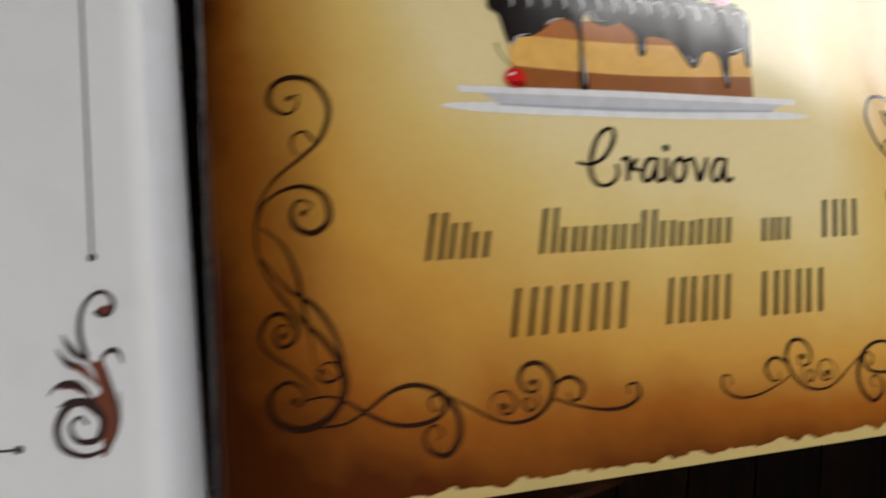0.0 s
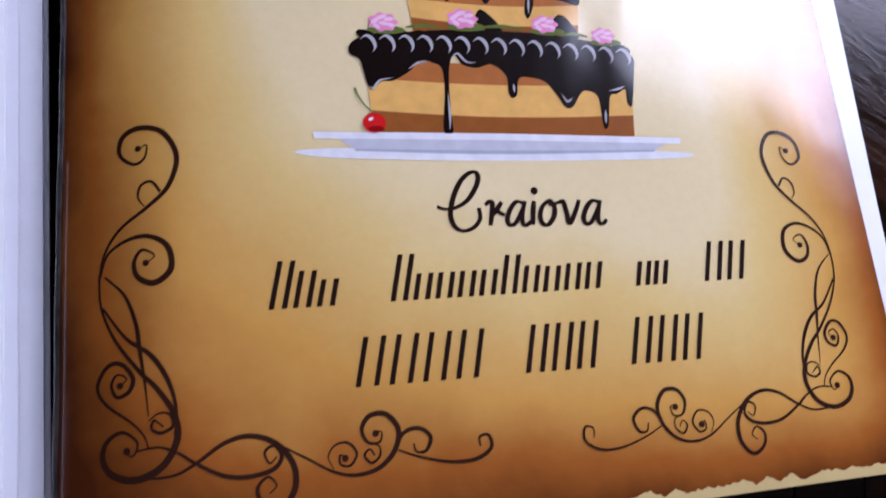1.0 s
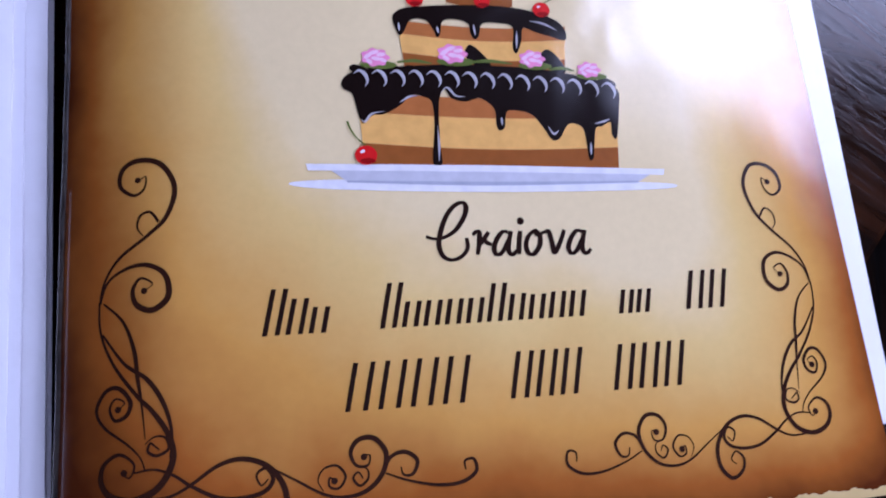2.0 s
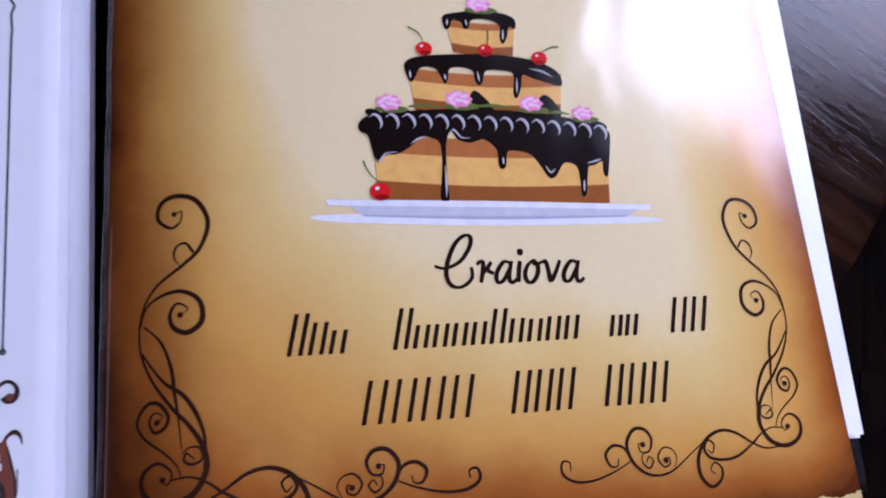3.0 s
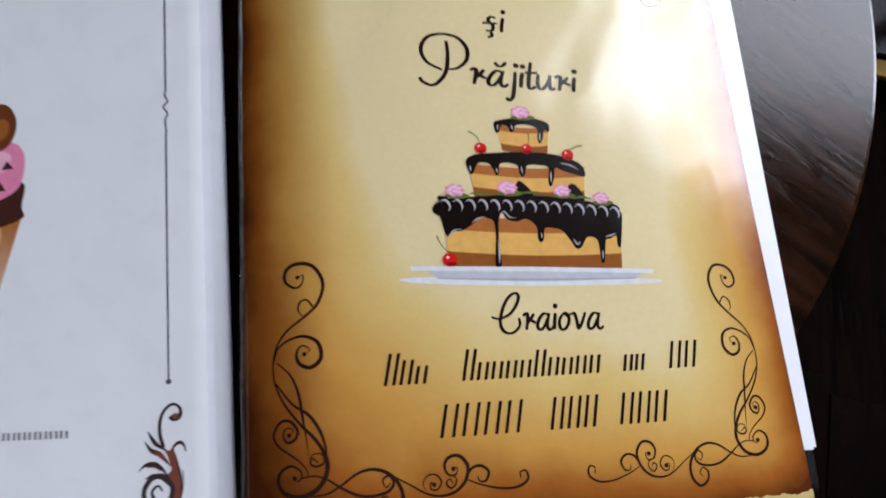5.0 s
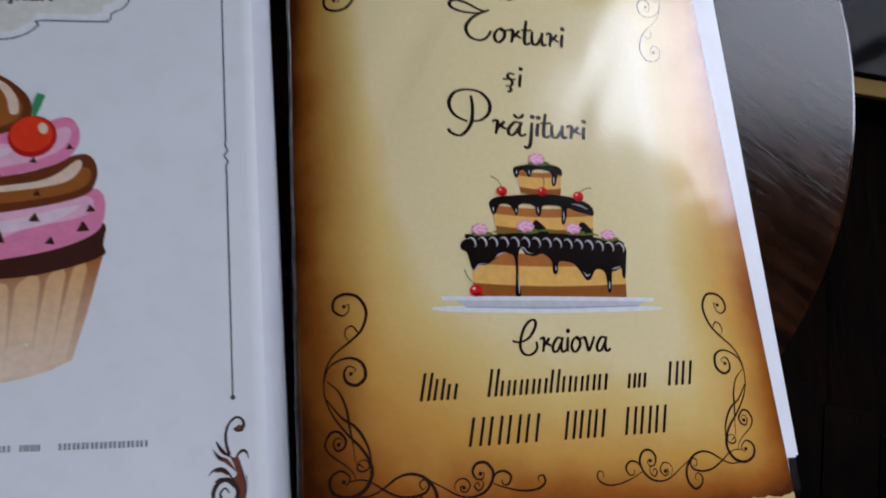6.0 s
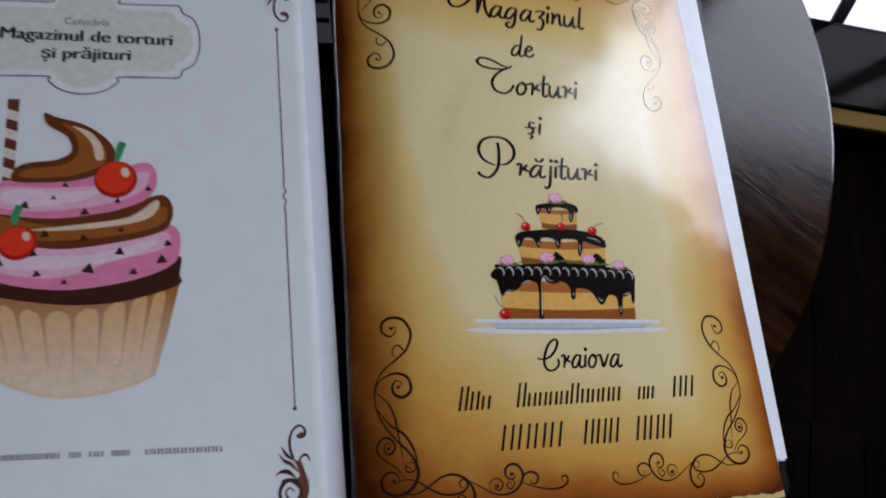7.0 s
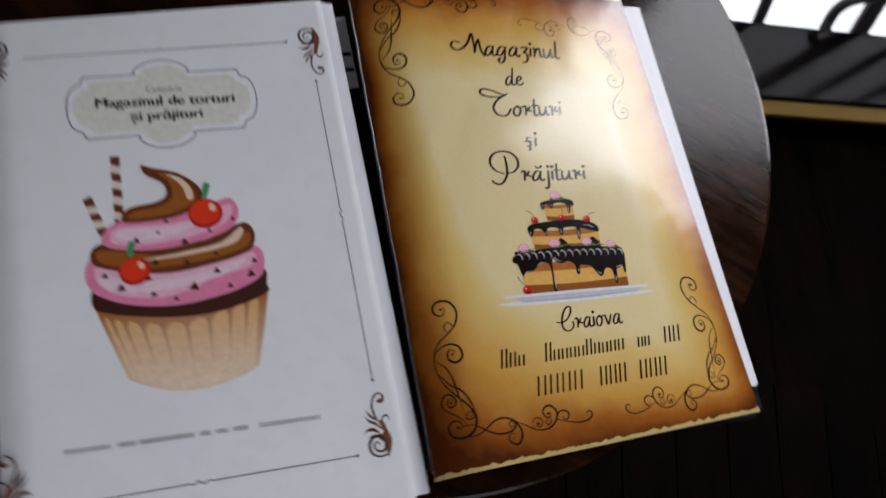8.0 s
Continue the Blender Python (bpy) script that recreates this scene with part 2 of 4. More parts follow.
def window(name, at, x0, x1, z0, z1, power):
    """A glazed opening in a wall whose inner face is the plane y = 0 of the given pose; an area lamp just inside it
    gives the daylight.
    """
    win = thing(name, (0, 0, 0), "tall window with overcast daylight from a lamp in its opening", "window", kind="structure")
    placed(win, at)
    part("pane", box(x0, x1, 0.001, 0.006, z0, z1), MAT_GLASS, win).visible_shadow = False
    for x in (x0, x1 - 0.05):
        part("window_frame", box(x, x + 0.05, -0.02, 0.04, z0, z1, 0.004), MAT_METAL, win)
    part("window_frame", box(x0 + 0.05, x1 - 0.05, -0.02, 0.04, z1 - 0.05, z1, 0.004), MAT_METAL, win)
    low = max(z0, 0.05)
    lamp = area_lamp("window_daylight", (0, 0, 0), (0, -1, 0), x1 - x0 - 0.1, z1 - low, power, (0.93, 0.96, 1.0))
    mid = ((x0 + x1) / 2, -0.03, (z1 + low) / 2)
    lamp.matrix_world = at @ look(mid, (mid[0], -1, mid[2]))


window("window_1", WIN @ Matrix.Translation((0, LINE, 0)), WX0, WX1, -0.70, WTOP, LAMP_POWER)
# unseen south window and wall, added as a fill light for the menus
SX0, SX1 = -0.9, 1.3
SOUTH = Matrix.Translation((0, -1.3, 0)) @ pose(0, 0, 0, 0, 0, 180)
window("window_2", SOUTH, SX0, SX1, 0.35, 1.6, LAMP_POWER * SOUTH_FILL_SHARE)
wall_s = thing("wall_south", (0, 0, 0), "brown painted wall, added unseen round the fill-light window", "wall", kind="structure")
placed(wall_s, SOUTH)
part("wall_panel", box(-2.75, SX0, 0.0, 0.15, FLOOR_Z, 1.9), MAT_WALL, wall_s)
part("wall_panel", box(SX1, 2.45, 0.0, 0.15, FLOOR_Z, 1.9), MAT_WALL, wall_s)
part("wall_panel", box(SX0, SX1, 0.0, 0.15, FLOOR_Z, 0.35), MAT_WALL, wall_s)
part("wall_panel", box(SX0, SX1, 0.0, 0.15, 1.6, 1.9), MAT_WALL, wall_s)
back = part("backdrop", box(-4.5, 4.0, 0.80, 0.82, -2.5, 3.5), MAT_GLOW, None)
placed(tagged(back, "pale overcast daylight outside the window", "backdrop", kind="structure"), WIN)

for name, dims in (("wall_west", (-2.6, -2.45, -1.45, 1.19)), ("wall_east", (2.75, 2.9, -1.45, 0.52))):
    w = part(name, box(*dims, FLOOR_Z, 1.9), MAT_WALL, None)
    tagged(w, "brown painted plain room wall", "wall", kind="structure")
pave = part("pavement", box(-4.5, 4.0, LINE, 0.79, -2.10, -2.02), MAT_CEIL, None)
placed(tagged(pave, "pale paving outside below the window", "pavement", kind="structure"), WIN)
c = part("ceiling", box(-2.6, 2.9, -1.45, 1.4, 1.9, 2.0), MAT_CEIL, None)
tagged(c, "plain dark brown painted ceiling", "ceiling", kind="structure")

# ---- the table ----
TABLE_C, TABLE_R = (0.033, 0.270), 0.274
table = thing("round_table", (*TABLE_C, FLOOR_Z), "round dark brown cafe table with worn scratched top", "table")
top_pts = [(TABLE_R * math.cos(2 * math.pi * i / 160), TABLE_R * math.sin(2 * math.pi * i / 160)) for i in range(160)]
part("tabletop", slab(top_pts, 0.72 - 0.026, 0.72, 0.0025), MAT_TABLE, table, smooth=False)
bm = bmesh.new()
bmesh.ops.create_cone(bm, cap_ends=True, segments=32, radius1=0.035, radius2=0.03, depth=0.67, matrix=Matrix.Translation((0, 0, 0.358)))
part("column", bm, MAT_METAL, table, "dark metal column")
bm = bmesh.new()
bmesh.ops.create_cone(bm, cap_ends=True, segments=48, radius1=0.21, radius2=0.19, depth=0.024, matrix=Matrix.Translation((0, 0, 0.012)))
part("base", bm, MAT_METAL, table, "dark metal round base")

# ---- tan menu folder ----
tan = thing("menu_folder", (0, 0, TABLE_Z), "tan parchment-print cake shop menu in a plastic sleeve folder", "menu", "menus on the table")
Z = -TABLE_Z        # height of the front sheet above the table


def droop(x, y):
    """How far the tan menu sinks towards its upper outer corner."""
    return 0.055 * max(0.0, y - 0.01) * max(0.0, (x - 0.03) / 0.174) ** 1.7


def settle(x, y, z):
    return z * (1 - droop(x, y) / Z)


def spine_side(y):
    """Sideways shift of the spine edge, which leans a little."""
    return 0.0025 - 0.016 * y


def page_sheet(x0, x1, y0, y1, z, thick, drop=0.011, roll=0.034, right_x=None, foot=None, right_drop=0.0, right_roll=0.01, sag=None, skew=None):
    """A sheet whose spine side rolls down."""
    bm = bmesh.new()
    xs = [x0 + roll * i / 14 for i in range(15)] + [x0 + roll + (x1 - x0 - roll - right_roll) * i / 20 for i in range(1, 21)] + [x1 - right_roll + right_roll * i / 8 for i in range(1, 9)]
    ys = [y0 + (y1 - y0) * j / 30 for j in range(31)]
    grid = {}
    for s, dz in ((0, 0.0), (1, -thick)):
        for j, y in enumerate(ys):
            for i, x in enumerate(xs):
                q = max(0.0, 1 - (x - x0) / roll)
                zz = z - drop * q ** 2.2
                v = (y - y0) / (y1 - y0)
                xx = x if right_x is None else x0 + (x - x0) * ((right_x(v) - x0) / (x1 - x0))
                xx += 0.0 if skew is None else skew(y) * max(0.0, 1 - (x - x0) / 0.008)
                p = max(0.0, 1 - (x1 - x) / right_roll)
                zz -= right_drop * p ** 1.8
                yy = y if foot is None else foot(xx) + (y1 - foot(xx)) * v
                zz += dz
                grid[s, i, j] = bm.verts.new((xx, yy, zz if sag is None else sag(xx, yy, zz)))
    n, k = len(xs), len(ys)
    for j in range(k - 1):
        for i in range(n - 1):
            bm.faces.new([grid[0, i, j], grid[0, i + 1, j], grid[0, i + 1, j + 1], grid[0, i, j + 1]])
            bm.faces.new([grid[1, i, j], grid[1, i, j + 1], grid[1, i + 1, j + 1], grid[1, i + 1, j]])
    for i in range(n - 1):
        bm.faces.new([grid[0, i, 0], grid[1, i, 0], grid[1, i + 1, 0], grid[0, i + 1, 0]])
        bm.faces.new([grid[0, i, k - 1], grid[0, i + 1, k - 1], grid[1, i + 1, k - 1], grid[1, i, k - 1]])
    for j in range(k - 1):
        bm.faces.new([grid[0, 0, j], grid[0, 0, j + 1], grid[1, 0, j + 1], grid[1, 0, j]])
        bm.faces.new([grid[0, n - 1, j], grid[1, n - 1, j], grid[1, n - 1, j + 1], grid[0, n - 1, j + 1]])
    bm.normal_update()
    for e in bm.edges:
        if len(e.link_faces) == 2 and e.calc_face_angle() > 0.9:
            e.smooth = False
    return bm


part("back_cover", slab(rounded(0.000, 0.2265, 0.0165, 0.327, 0.006), 0.0, 0.0022, 0.0006), MAT_BLACK, tan, "black plastic back cover")
part("spine", slab(rounded(0.0030, 0.0095, 0.016, 0.322, 0.002), 0.0022, Z - 0.0135, 0.0015), MAT_BLACK, tan, "black plastic spine")
rng = random.Random(4)
for i in range(9):
    z = 0.004 + i * 0.0022
    x1 = 0.2192 - 0.0006 * (8 - i) - rng.random() * 0.0012
    y0 = 0.0355 - (0.008 if i < 6 else 0.0) - rng.random() * 0.001 * (i < 8)
    part("inner_sheet", page_sheet(0.006, x1, y0, y0 + 0.287, z + 0.0009, 0.0009, 0.0, sag=settle), MAT_SHEET, tan, "white inner sheet")
    if i in (2, 5):
        part("sleeve", page_sheet(0.005, 0.2222 - 0.0004 * i, 0.0225 - 0.0008 * i, 0.326, z + 0.0014, 0.0003, 0.0, sag=settle), MAT_SLEEVE, tan, "clear plastic sleeve").visible_shadow = False
# added black sheet at mid height, in place of the back cover's edge
part("divider", page_sheet(0.006, 0.2230, 0.0215, 0.326, 0.0126, 0.0009, 0.0, sag=settle), MAT_BLACK, tan, "black plastic sheet added to show the back cover's edge")
front = part("front_sheet", page_sheet(0.0, 0.2045, 0.0, 0.324, Z, 0.0006, right_x=lambda v: 0.2045 - 0.006 * v, foot=lambda x: 0.0072 + 0.049 * max(0.0, x), sag=settle, skew=spine_side), MAT_TAN, tan, "tan parchment print with brown worn rim", smooth=True)

# loose wrinkled lip of the plastic sleeve along the spine
bm = bmesh.new()
ring = []
for j in range(61):
    y = 0.012 + 0.308 * j / 60
    w = 0.00012 * math.sin(j * 0.37) + 0.00008 * math.sin(j * 1.1)
    ring.append([bm.verts.new((spine_side(y) - 0.0002 + w + 0.0007 * math.cos(a), y, Z - 0.0109 + w + 0.0005 * math.sin(a))) for a in [2 * math.pi * i / 8 for i in range(8)]])
for a, b in zip(ring, ring[1:]):
    for i in range(8):
        bm.faces.new([a[i], a[(i + 1) % 8], b[(i + 1) % 8], b[i]])
part("sleeve_lip", bm, MAT_LIP, tan, "cloudy wrinkled plastic sleeve lip", smooth=True)

# ---- white menu ----
WM = Matrix.Translation((0.0, 0.0, TABLE_Z)) @ pose(0.0005, 0.002, 0, 0, 0, 2.3)
white = thing("menu_booklet", (0, 0, 0), "thick white cupcake menu booklet lying beside the tan menu", "menu", "menus on the table")
placed(white, WM)
WHITE_TOP = 0.0180


def rise(x):
    """The booklet is thicker towards its fore edge."""
    return 0.0055 + 0.056 * (x + 0.02)


def swell(x, y, z):
    return z * (1 + rise(x) / WHITE_TOP)


for i in range(5):
    part("sheet", box(-0.214, -0.0050 - 0.0004 * i, 0.0004 * (i % 3), 0.319, i * 0.0016, i * 0.0016 + 0.0014, 0.0003), MAT_SHEET, white)
# a folded slip sticks out between the two menus
part("paper_slip", box(-0.006, 0.0085, 0.262, 0.316, 0.0085, 0.0093, 0.0002), MAT_SLIP, white, "grey paper slip")
for y in (0.2735, 0.2855):
    part("printed_bar", box(-0.001, 0.0075, y, y + 0.003, 0.0095, 0.0098), MAT_BLACK, white)
for x1, top, drop in ((-0.0004, 0.0140, 0.0012), (-0.0010, 0.0158, 0.0008), (-0.0060, 0.0170, 0.0004)):
    part("curled_sheet", page_sheet(-0.215, x1, 0.0006, 0.319, top, 0.0005, 0.005, 0.02, right_drop=drop, right_roll=0.008, sag=swell), MAT_SHEET, white, smooth=True)
cover = part("front_cover", page_sheet(-0.216, -0.0088, 0.0, 0.320, WHITE_TOP, 0.0004, 0.006, 0.02, right_drop=0.0008, right_roll=0.005, sag=swell), MAT_WHITE, white, "white printed front cover", smooth=True)

# ---- printed art: inks ----
INK_BROWN = print_ink("brown_ink", (0.032, 0.010, 0.005))
INK_TEXT = print_ink("dark_ink", (0.016, 0.006, 0.004))
INK_PLATE = print_ink("plate_ink", (0.80, 0.79, 0.79))
INK_SHADE = print_ink("plate_shade_ink", (0.42, 0.44, 0.50))
INK_TRAY = print_ink("tray_side_ink", (0.58, 0.58, 0.61))
INK_SPONGE_A = print_ink("sponge_upper_ink", (0.44, 0.15, 0.035))
INK_SPONGE_B = print_ink("sponge_cream_ink", (0.80, 0.45, 0.115))
INK_SPONGE_C = print_ink("sponge_lower_ink", (0.30, 0.095, 0.018))
INK_CHOC = print_ink("chocolate_ink", (0.007, 0.0035, 0.003))
INK_GLINT = print_ink("icing_glint_ink", (0.46, 0.44, 0.45))
INK_ROSE = print_ink("rose_ink", (0.84, 0.28, 0.48))
INK_ROSE_PALE = print_ink("pale_rose_ink", (0.88, 0.58, 0.70))
INK_RED = print_ink("cherry_ink", (0.66, 0.015, 0.012))
INK_RED_DARK = print_ink("cherry_shade_ink", (0.28, 0.006, 0.006))
INK_STEM = print_ink("stem_ink", (0.12, 0.16, 0.03))
INK_WHITE = print_ink("white_ink", (0.85, 0.80, 0.80))

INK_LEAF = print_ink("leaf_ink", (0.20, 0.060, 0.035), glossy=False)
INK_LEAF_DARK = print_ink("dark_leaf_ink", (0.045, 0.025, 0.024), glossy=False)
INK_LINE = print_ink("grey_line_ink", (0.075, 0.068, 0.068), glossy=False)
INK_BLACK = print_ink("black_ink", (0.02, 0.02, 0.022), glossy=False)
INK_GREY = print_ink("small_grey_ink", (0.14, 0.135, 0.14), glossy=False)
INK_BADGE = print_ink("badge_ink", (0.76, 0.75, 0.67), glossy=False)
INK_BADGE_RIM = print_ink("badge_rim_ink", (0.86, 0.86, 0.87), glossy=False)
INK_CREAM = print_ink("cream_ink", (0.80, 0.60, 0.44), glossy=False)
INK_STRAW = print_ink("straw_ink", (0.82, 0.70, 0.62), glossy=False)
INK_STRIPE = print_ink("straw_stripe_ink", (0.14, 0.038, 0.022), glossy=False)
INK_COCOA = print_ink("cocoa_ink", (0.055, 0.016, 0.010), glossy=False)
INK_CARAMEL = print_ink("caramel_ink", (0.33, 0.105, 0.018), glossy=False)
INK_CARAMEL_DARK = print_ink("caramel_shade_ink", (0.15, 0.038, 0.010), glossy=False)
INK_PINK = print_ink("pink_ink", (0.88, 0.48, 0.61), glossy=False)
INK_PINK_DEEP = print_ink("deep_pink_ink", (0.82, 0.25, 0.41), glossy=False)
INK_PINK_PALE = print_ink("pale_pink_ink", (0.88, 0.65, 0.73), glossy=False)
INK_RED_FLAT = print_ink("bright_red_ink", (0.80, 0.045, 0.012), glossy=False)
INK_RED_DEEP = print_ink("deep_red_ink", (0.48, 0.012, 0.010), glossy=False)
INK_GREEN = print_ink("green_ink", (0.06, 0.30, 0.12), glossy=False)
INK_WRAP = print_ink("wrapper_ink", (0.84, 0.64, 0.46), (0.40, 0.14, 0.03), 1, 0.078, 0.124, glossy=False)
INK_PLEAT = print_ink("pleat_ink", (0.86, 0.67, 0.49), (0.74, 0.41, 0.16), 1, 0.08, 0.122, glossy=False)

TAN_MID = (199.0, 338.0)      # sums of mirrored page millimetres
WHITE_MID = (-236.0, 331.0)
TOP_OF = {}
DIP_OF = {}


def smooth_line(pts, closed, n=6):
    """Points of a smooth curve through the given ones."""
    k = len(pts)
    out = []
    for i in range(k if closed else k - 1):
        if closed:
            p = [pts[(i + j) % k] for j in (-1, 0, 1, 2)]
        else:
            p = [pts[max(0, min(k - 1, i + j))] for j in (-1, 0, 1, 2)]
        for s in range(n):
            t = s / n
            out.append(tuple(0.5 * (2 * p[1][a] + (p[2][a] - p[0][a]) * t + (2 * p[0][a] - 5 * p[1][a] + 4 * p[2][a] - p[3][a]) * t * t
                                    + (3 * p[1][a] - p[0][a] - 3 * p[2][a] + p[3][a]) * t ** 3) for a in (0, 1)))
    if not closed:
        out.append(tuple(pts[-1]))
    return out


COUNT = [0]


def level(parent, layer, fine=False):
    """Height of a print layer; each patch lies a hair above the one before."""
    COUNT[0] = (COUNT[0] + 1) % 12
    if fine:
        return TOP_OF[parent.name] + 0.00001 * (layer + COUNT[0] / 14)
    return TOP_OF[parent.name] + 0.00001 + 0.00002 * (layer + COUNT[0] / 14)


def drape(parent, x):
    """How far the sheet dips at x metres, towards its rolled spine side."""
    return DIP_OF[parent.name][1] * max(0.0, 1 - (x - DIP_OF[parent.name][0]) / 0.034) ** 2.2 if parent.name in DIP_OF else 0.0


def put_vert(bm, parent, x, y, z):
    return bm.verts.new(on_sheet(parent, x / 1000, y / 1000, z))


def on_sheet(parent, x, y, z):
    """A point of the print laid on its sheet, which dips at the spine and sinks at the outer corner."""
    if parent.name not in DIP_OF:
        x, y = x + 0.0020 * max(0.0, (y - 0.05) / 0.22), y - 0.0027 * max(0.0, (y - 0.10) / 0.18)
        k = -rise(x) / 0.451
        x, y = x + (x + 0.0915) * k, y + (y + 0.028) * k
        return (x, y, z + rise(x))
    d = droop(x, y)
    k = min(1.0, max(0.0, (0.19 - y) / 0.02)) * d / 0.265
    x, y = x + (x - 0.03) * k, y + (y - 0.03) * k
    return (x, y, z - drape(parent, x / (1 - 0.0905 * y)) - (z if z < Z else Z) / Z * droop(x, y))


def turned(p, flip_x, flip_y, mid):
    if flip_x and mid is TAN_MID:
        # the scroll of the other corner is drawn narrower and sits a little higher
        x, y = p
        u = 197.5 - 0.6987 * x + 0.02536 * y - 0.001013 * x * x - 0.0008352 * x * y - 0.0003188 * y * y
        v = 15.66 - 0.1823 * x + 0.7012 * y + 0.0001095 * x * x + 0.003266 * x * y + 0.001042 * y * y
        return (u - 9.0, mid[1] - 11.0 - v) if flip_y else (u + 0.6, v - 0.4)
    if mid is WHITE_MID:
        return (-232.0 - p[0] if flip_x else p[0] + 2.0, mid[1] - p[1] if flip_y else p[1])
    if flip_y:
        return (p[0] - 1.5, mid[1] + 3.5 - p[1])
    return ((mid[0] - p[0]) if flip_x else p[0], (mid[1] - p[1]) if flip_y else p[1])


def shape(name, mat, pts, layer, parent, smooth=True):
    """A flat printed patch, in millimetres of the page."""
    line = smooth_line(pts, True, 5) if smooth else pts
    bm = bmesh.new()
    z = level(parent, layer, parent.name in DIP_OF and mat in (INK_BROWN, INK_TEXT))
    f = bm.faces.new([bm.verts.new((x, y, 0.0)) for x, y in line])
    f.normal_update()
    if f.normal.z < 0:
        f.normal_flip()
    # cut across, so that the patch follows the bend of its sheet
    for axis in (0, 1):
        vals = [v.co[axis] for v in bm.verts]
        for k in range(math.ceil(min(vals) / 9), math.floor(max(vals) / 9) + 1):
            co, no = Vector((0, 0, 0)), Vector((0, 0, 0))
            co[axis], no[axis] = 9.0 * k, 1.0
            bmesh.ops.bisect_plane(bm, geom=bm.verts[:] + bm.edges[:] + bm.faces[:], dist=1e-5, plane_co=co, plane_no=no)
    for v in bm.verts:
        v.co = on_sheet(parent, v.co.x / 1000, v.co.y / 1000, z)
    return part(name, bm, mat, parent)


def scroll(parent, pts, w0, w1, w2, flip_x=False, flip_y=False, mat=None, layer=3, mid=None):
    """A printed pen stroke that swells from w0 to w1 and thins to w2 millimetres."""
    pts = [turned(p, flip_x, flip_y, mid or TAN_MID) for p in pts]
    # glare that washes out the upper outer corner is put into thinner strokes
    if flip_x and flip_y and mid is None:
        w0, w1, w2 = w0 * 0.45, w1 * 0.45, w2 * 0.45
    elif flip_x and mid is None:
        w0, w1, w2 = w0 * 0.78, w1 * 0.78, w2 * 0.78
    line = smooth_line(pts, False, 7)
    bm = bmesh.new()
    z = level(parent, layer, parent.name in DIP_OF and mat in (None, INK_TEXT))
    rows = []
    n = len(line)
    for i, (x, y) in enumerate(line):
        a, b = line[max(0, i - 1)], line[min(n - 1, i + 1)]
        dx, dy = b[0] - a[0], b[1] - a[1]
        d = math.hypot(dx, dy) or 1.0
        t = i / (n - 1)
        s = math.sin(t * math.pi) ** 1.7
        w = w0 + (w1 - w0) * s if t < 0.5 else w2 + (w1 - w2) * s
        ox, oy = -dy / d * w / 2, dx / d * w / 2
        rows.append((put_vert(bm, parent, x + ox, y + oy, z), put_vert(bm, parent, x - ox, y - oy, z)))
    for (a, b), (c, d) in zip(rows, rows[1:]):
        bm.faces.new([a, b, d, c])
    for f in bm.faces:
        f.normal_update()
        if f.normal.z < 0:
            f.normal_flip()
    return part("scroll_line", bm, mat or INK_BROWN, parent)


def oval(cx, cy, rx, ry, n=18, turn=0.0):
    c, s = math.cos(turn), math.sin(turn)
    out = []
    for i in range(n):
        a = 2 * math.pi * i / n
        x, y = rx * math.cos(a), ry * math.sin(a)
        out.append((cx + x * c - y * s, cy + x * s + y * c))
    return out


def dot(parent, x, y, r, flip_x=False, flip_y=False, mat=None, layer=4, mid=None):
    x, y = turned((x, y), flip_x, flip_y, mid or TAN_MID)
    return shape("dot", mat or INK_BROWN, oval(x, y, r, r, 12), layer, parent, False)


def printed_rose(parent, x, y, r):
    shape("leaf", INK_STEM, oval(x + r * 0.2, y - r * 0.55, r * 1.25, r * 0.3), 8, parent, False)
    shape("sugar_rose", INK_ROSE, [(x + r * (0.92 + 0.1 * math.cos(7 * a)) * math.cos(a), y + r * 0.7 * (0.92 + 0.1 * math.cos(7 * a)) * math.sin(a))
                                   for a in [2 * math.pi * i / 42 for i in range(42)]], 9, parent, False)
    for k, (dx, dy, w) in enumerate(((-0.5, 0.1, 0.34), (-0.1, 0.36, 0.36), (0.4, 0.22, 0.32), (0.05, -0.1, 0.34), (0.52, -0.2, 0.26), (-0.42, -0.3, 0.26))):
        shape("petal", INK_ROSE_PALE, oval(x + dx * r, y + dy * r, w * r, 0.15 * r, 12, 0.6 - 0.25 * k), 10, parent, False)


def printed_cherry(parent, x, y, r, stem):
    scroll(parent, stem, 0.25, 0.4, 0.55, False, False, INK_STEM, 11)
    shape("cherry", INK_RED, oval(x, y, r, r * 0.92), 12, parent, False)
    shape("cherry_shade", INK_RED_DARK, oval(x + 0.15 * r, y - 0.55 * r, 0.7 * r, 0.28 * r), 13, parent, False)
    shape("cherry_glint", INK_WHITE, oval(x - 0.3 * r, y + 0.35 * r, 0.24 * r, 0.14 * r, 10, 0.5), 14, parent, False)


def big_cherry(parent, x, y, r, stem):
    shape("cherry", INK_RED_DEEP, oval(x, y, r, r * 0.98, 24), 16, parent, False)
    shape("cherry_light", INK_RED_FLAT, oval(x - 0.04 * r, y + 0.1 * r, r * 0.88, r * 0.84, 24), 17, parent, False)
    shape("cherry_glint", INK_CREAM, oval(x + 0.42 * r, y + 0.38 * r, 0.2 * r, 0.28 * r, 12, 0.3), 18, parent, False)
    scroll(parent, stem, 1.6, 3.6, 3.4, False, False, INK_GREEN, 19)


def chip(parent, x, y, s, turn):
    s *= 1.4
    pts = [(x + s * math.cos(radians(turn + a)), y + s * math.sin(radians(turn + a))) for a in (90, 210, 330)]
    shape("chocolate_chip", INK_COCOA, pts, 17, parent, False)


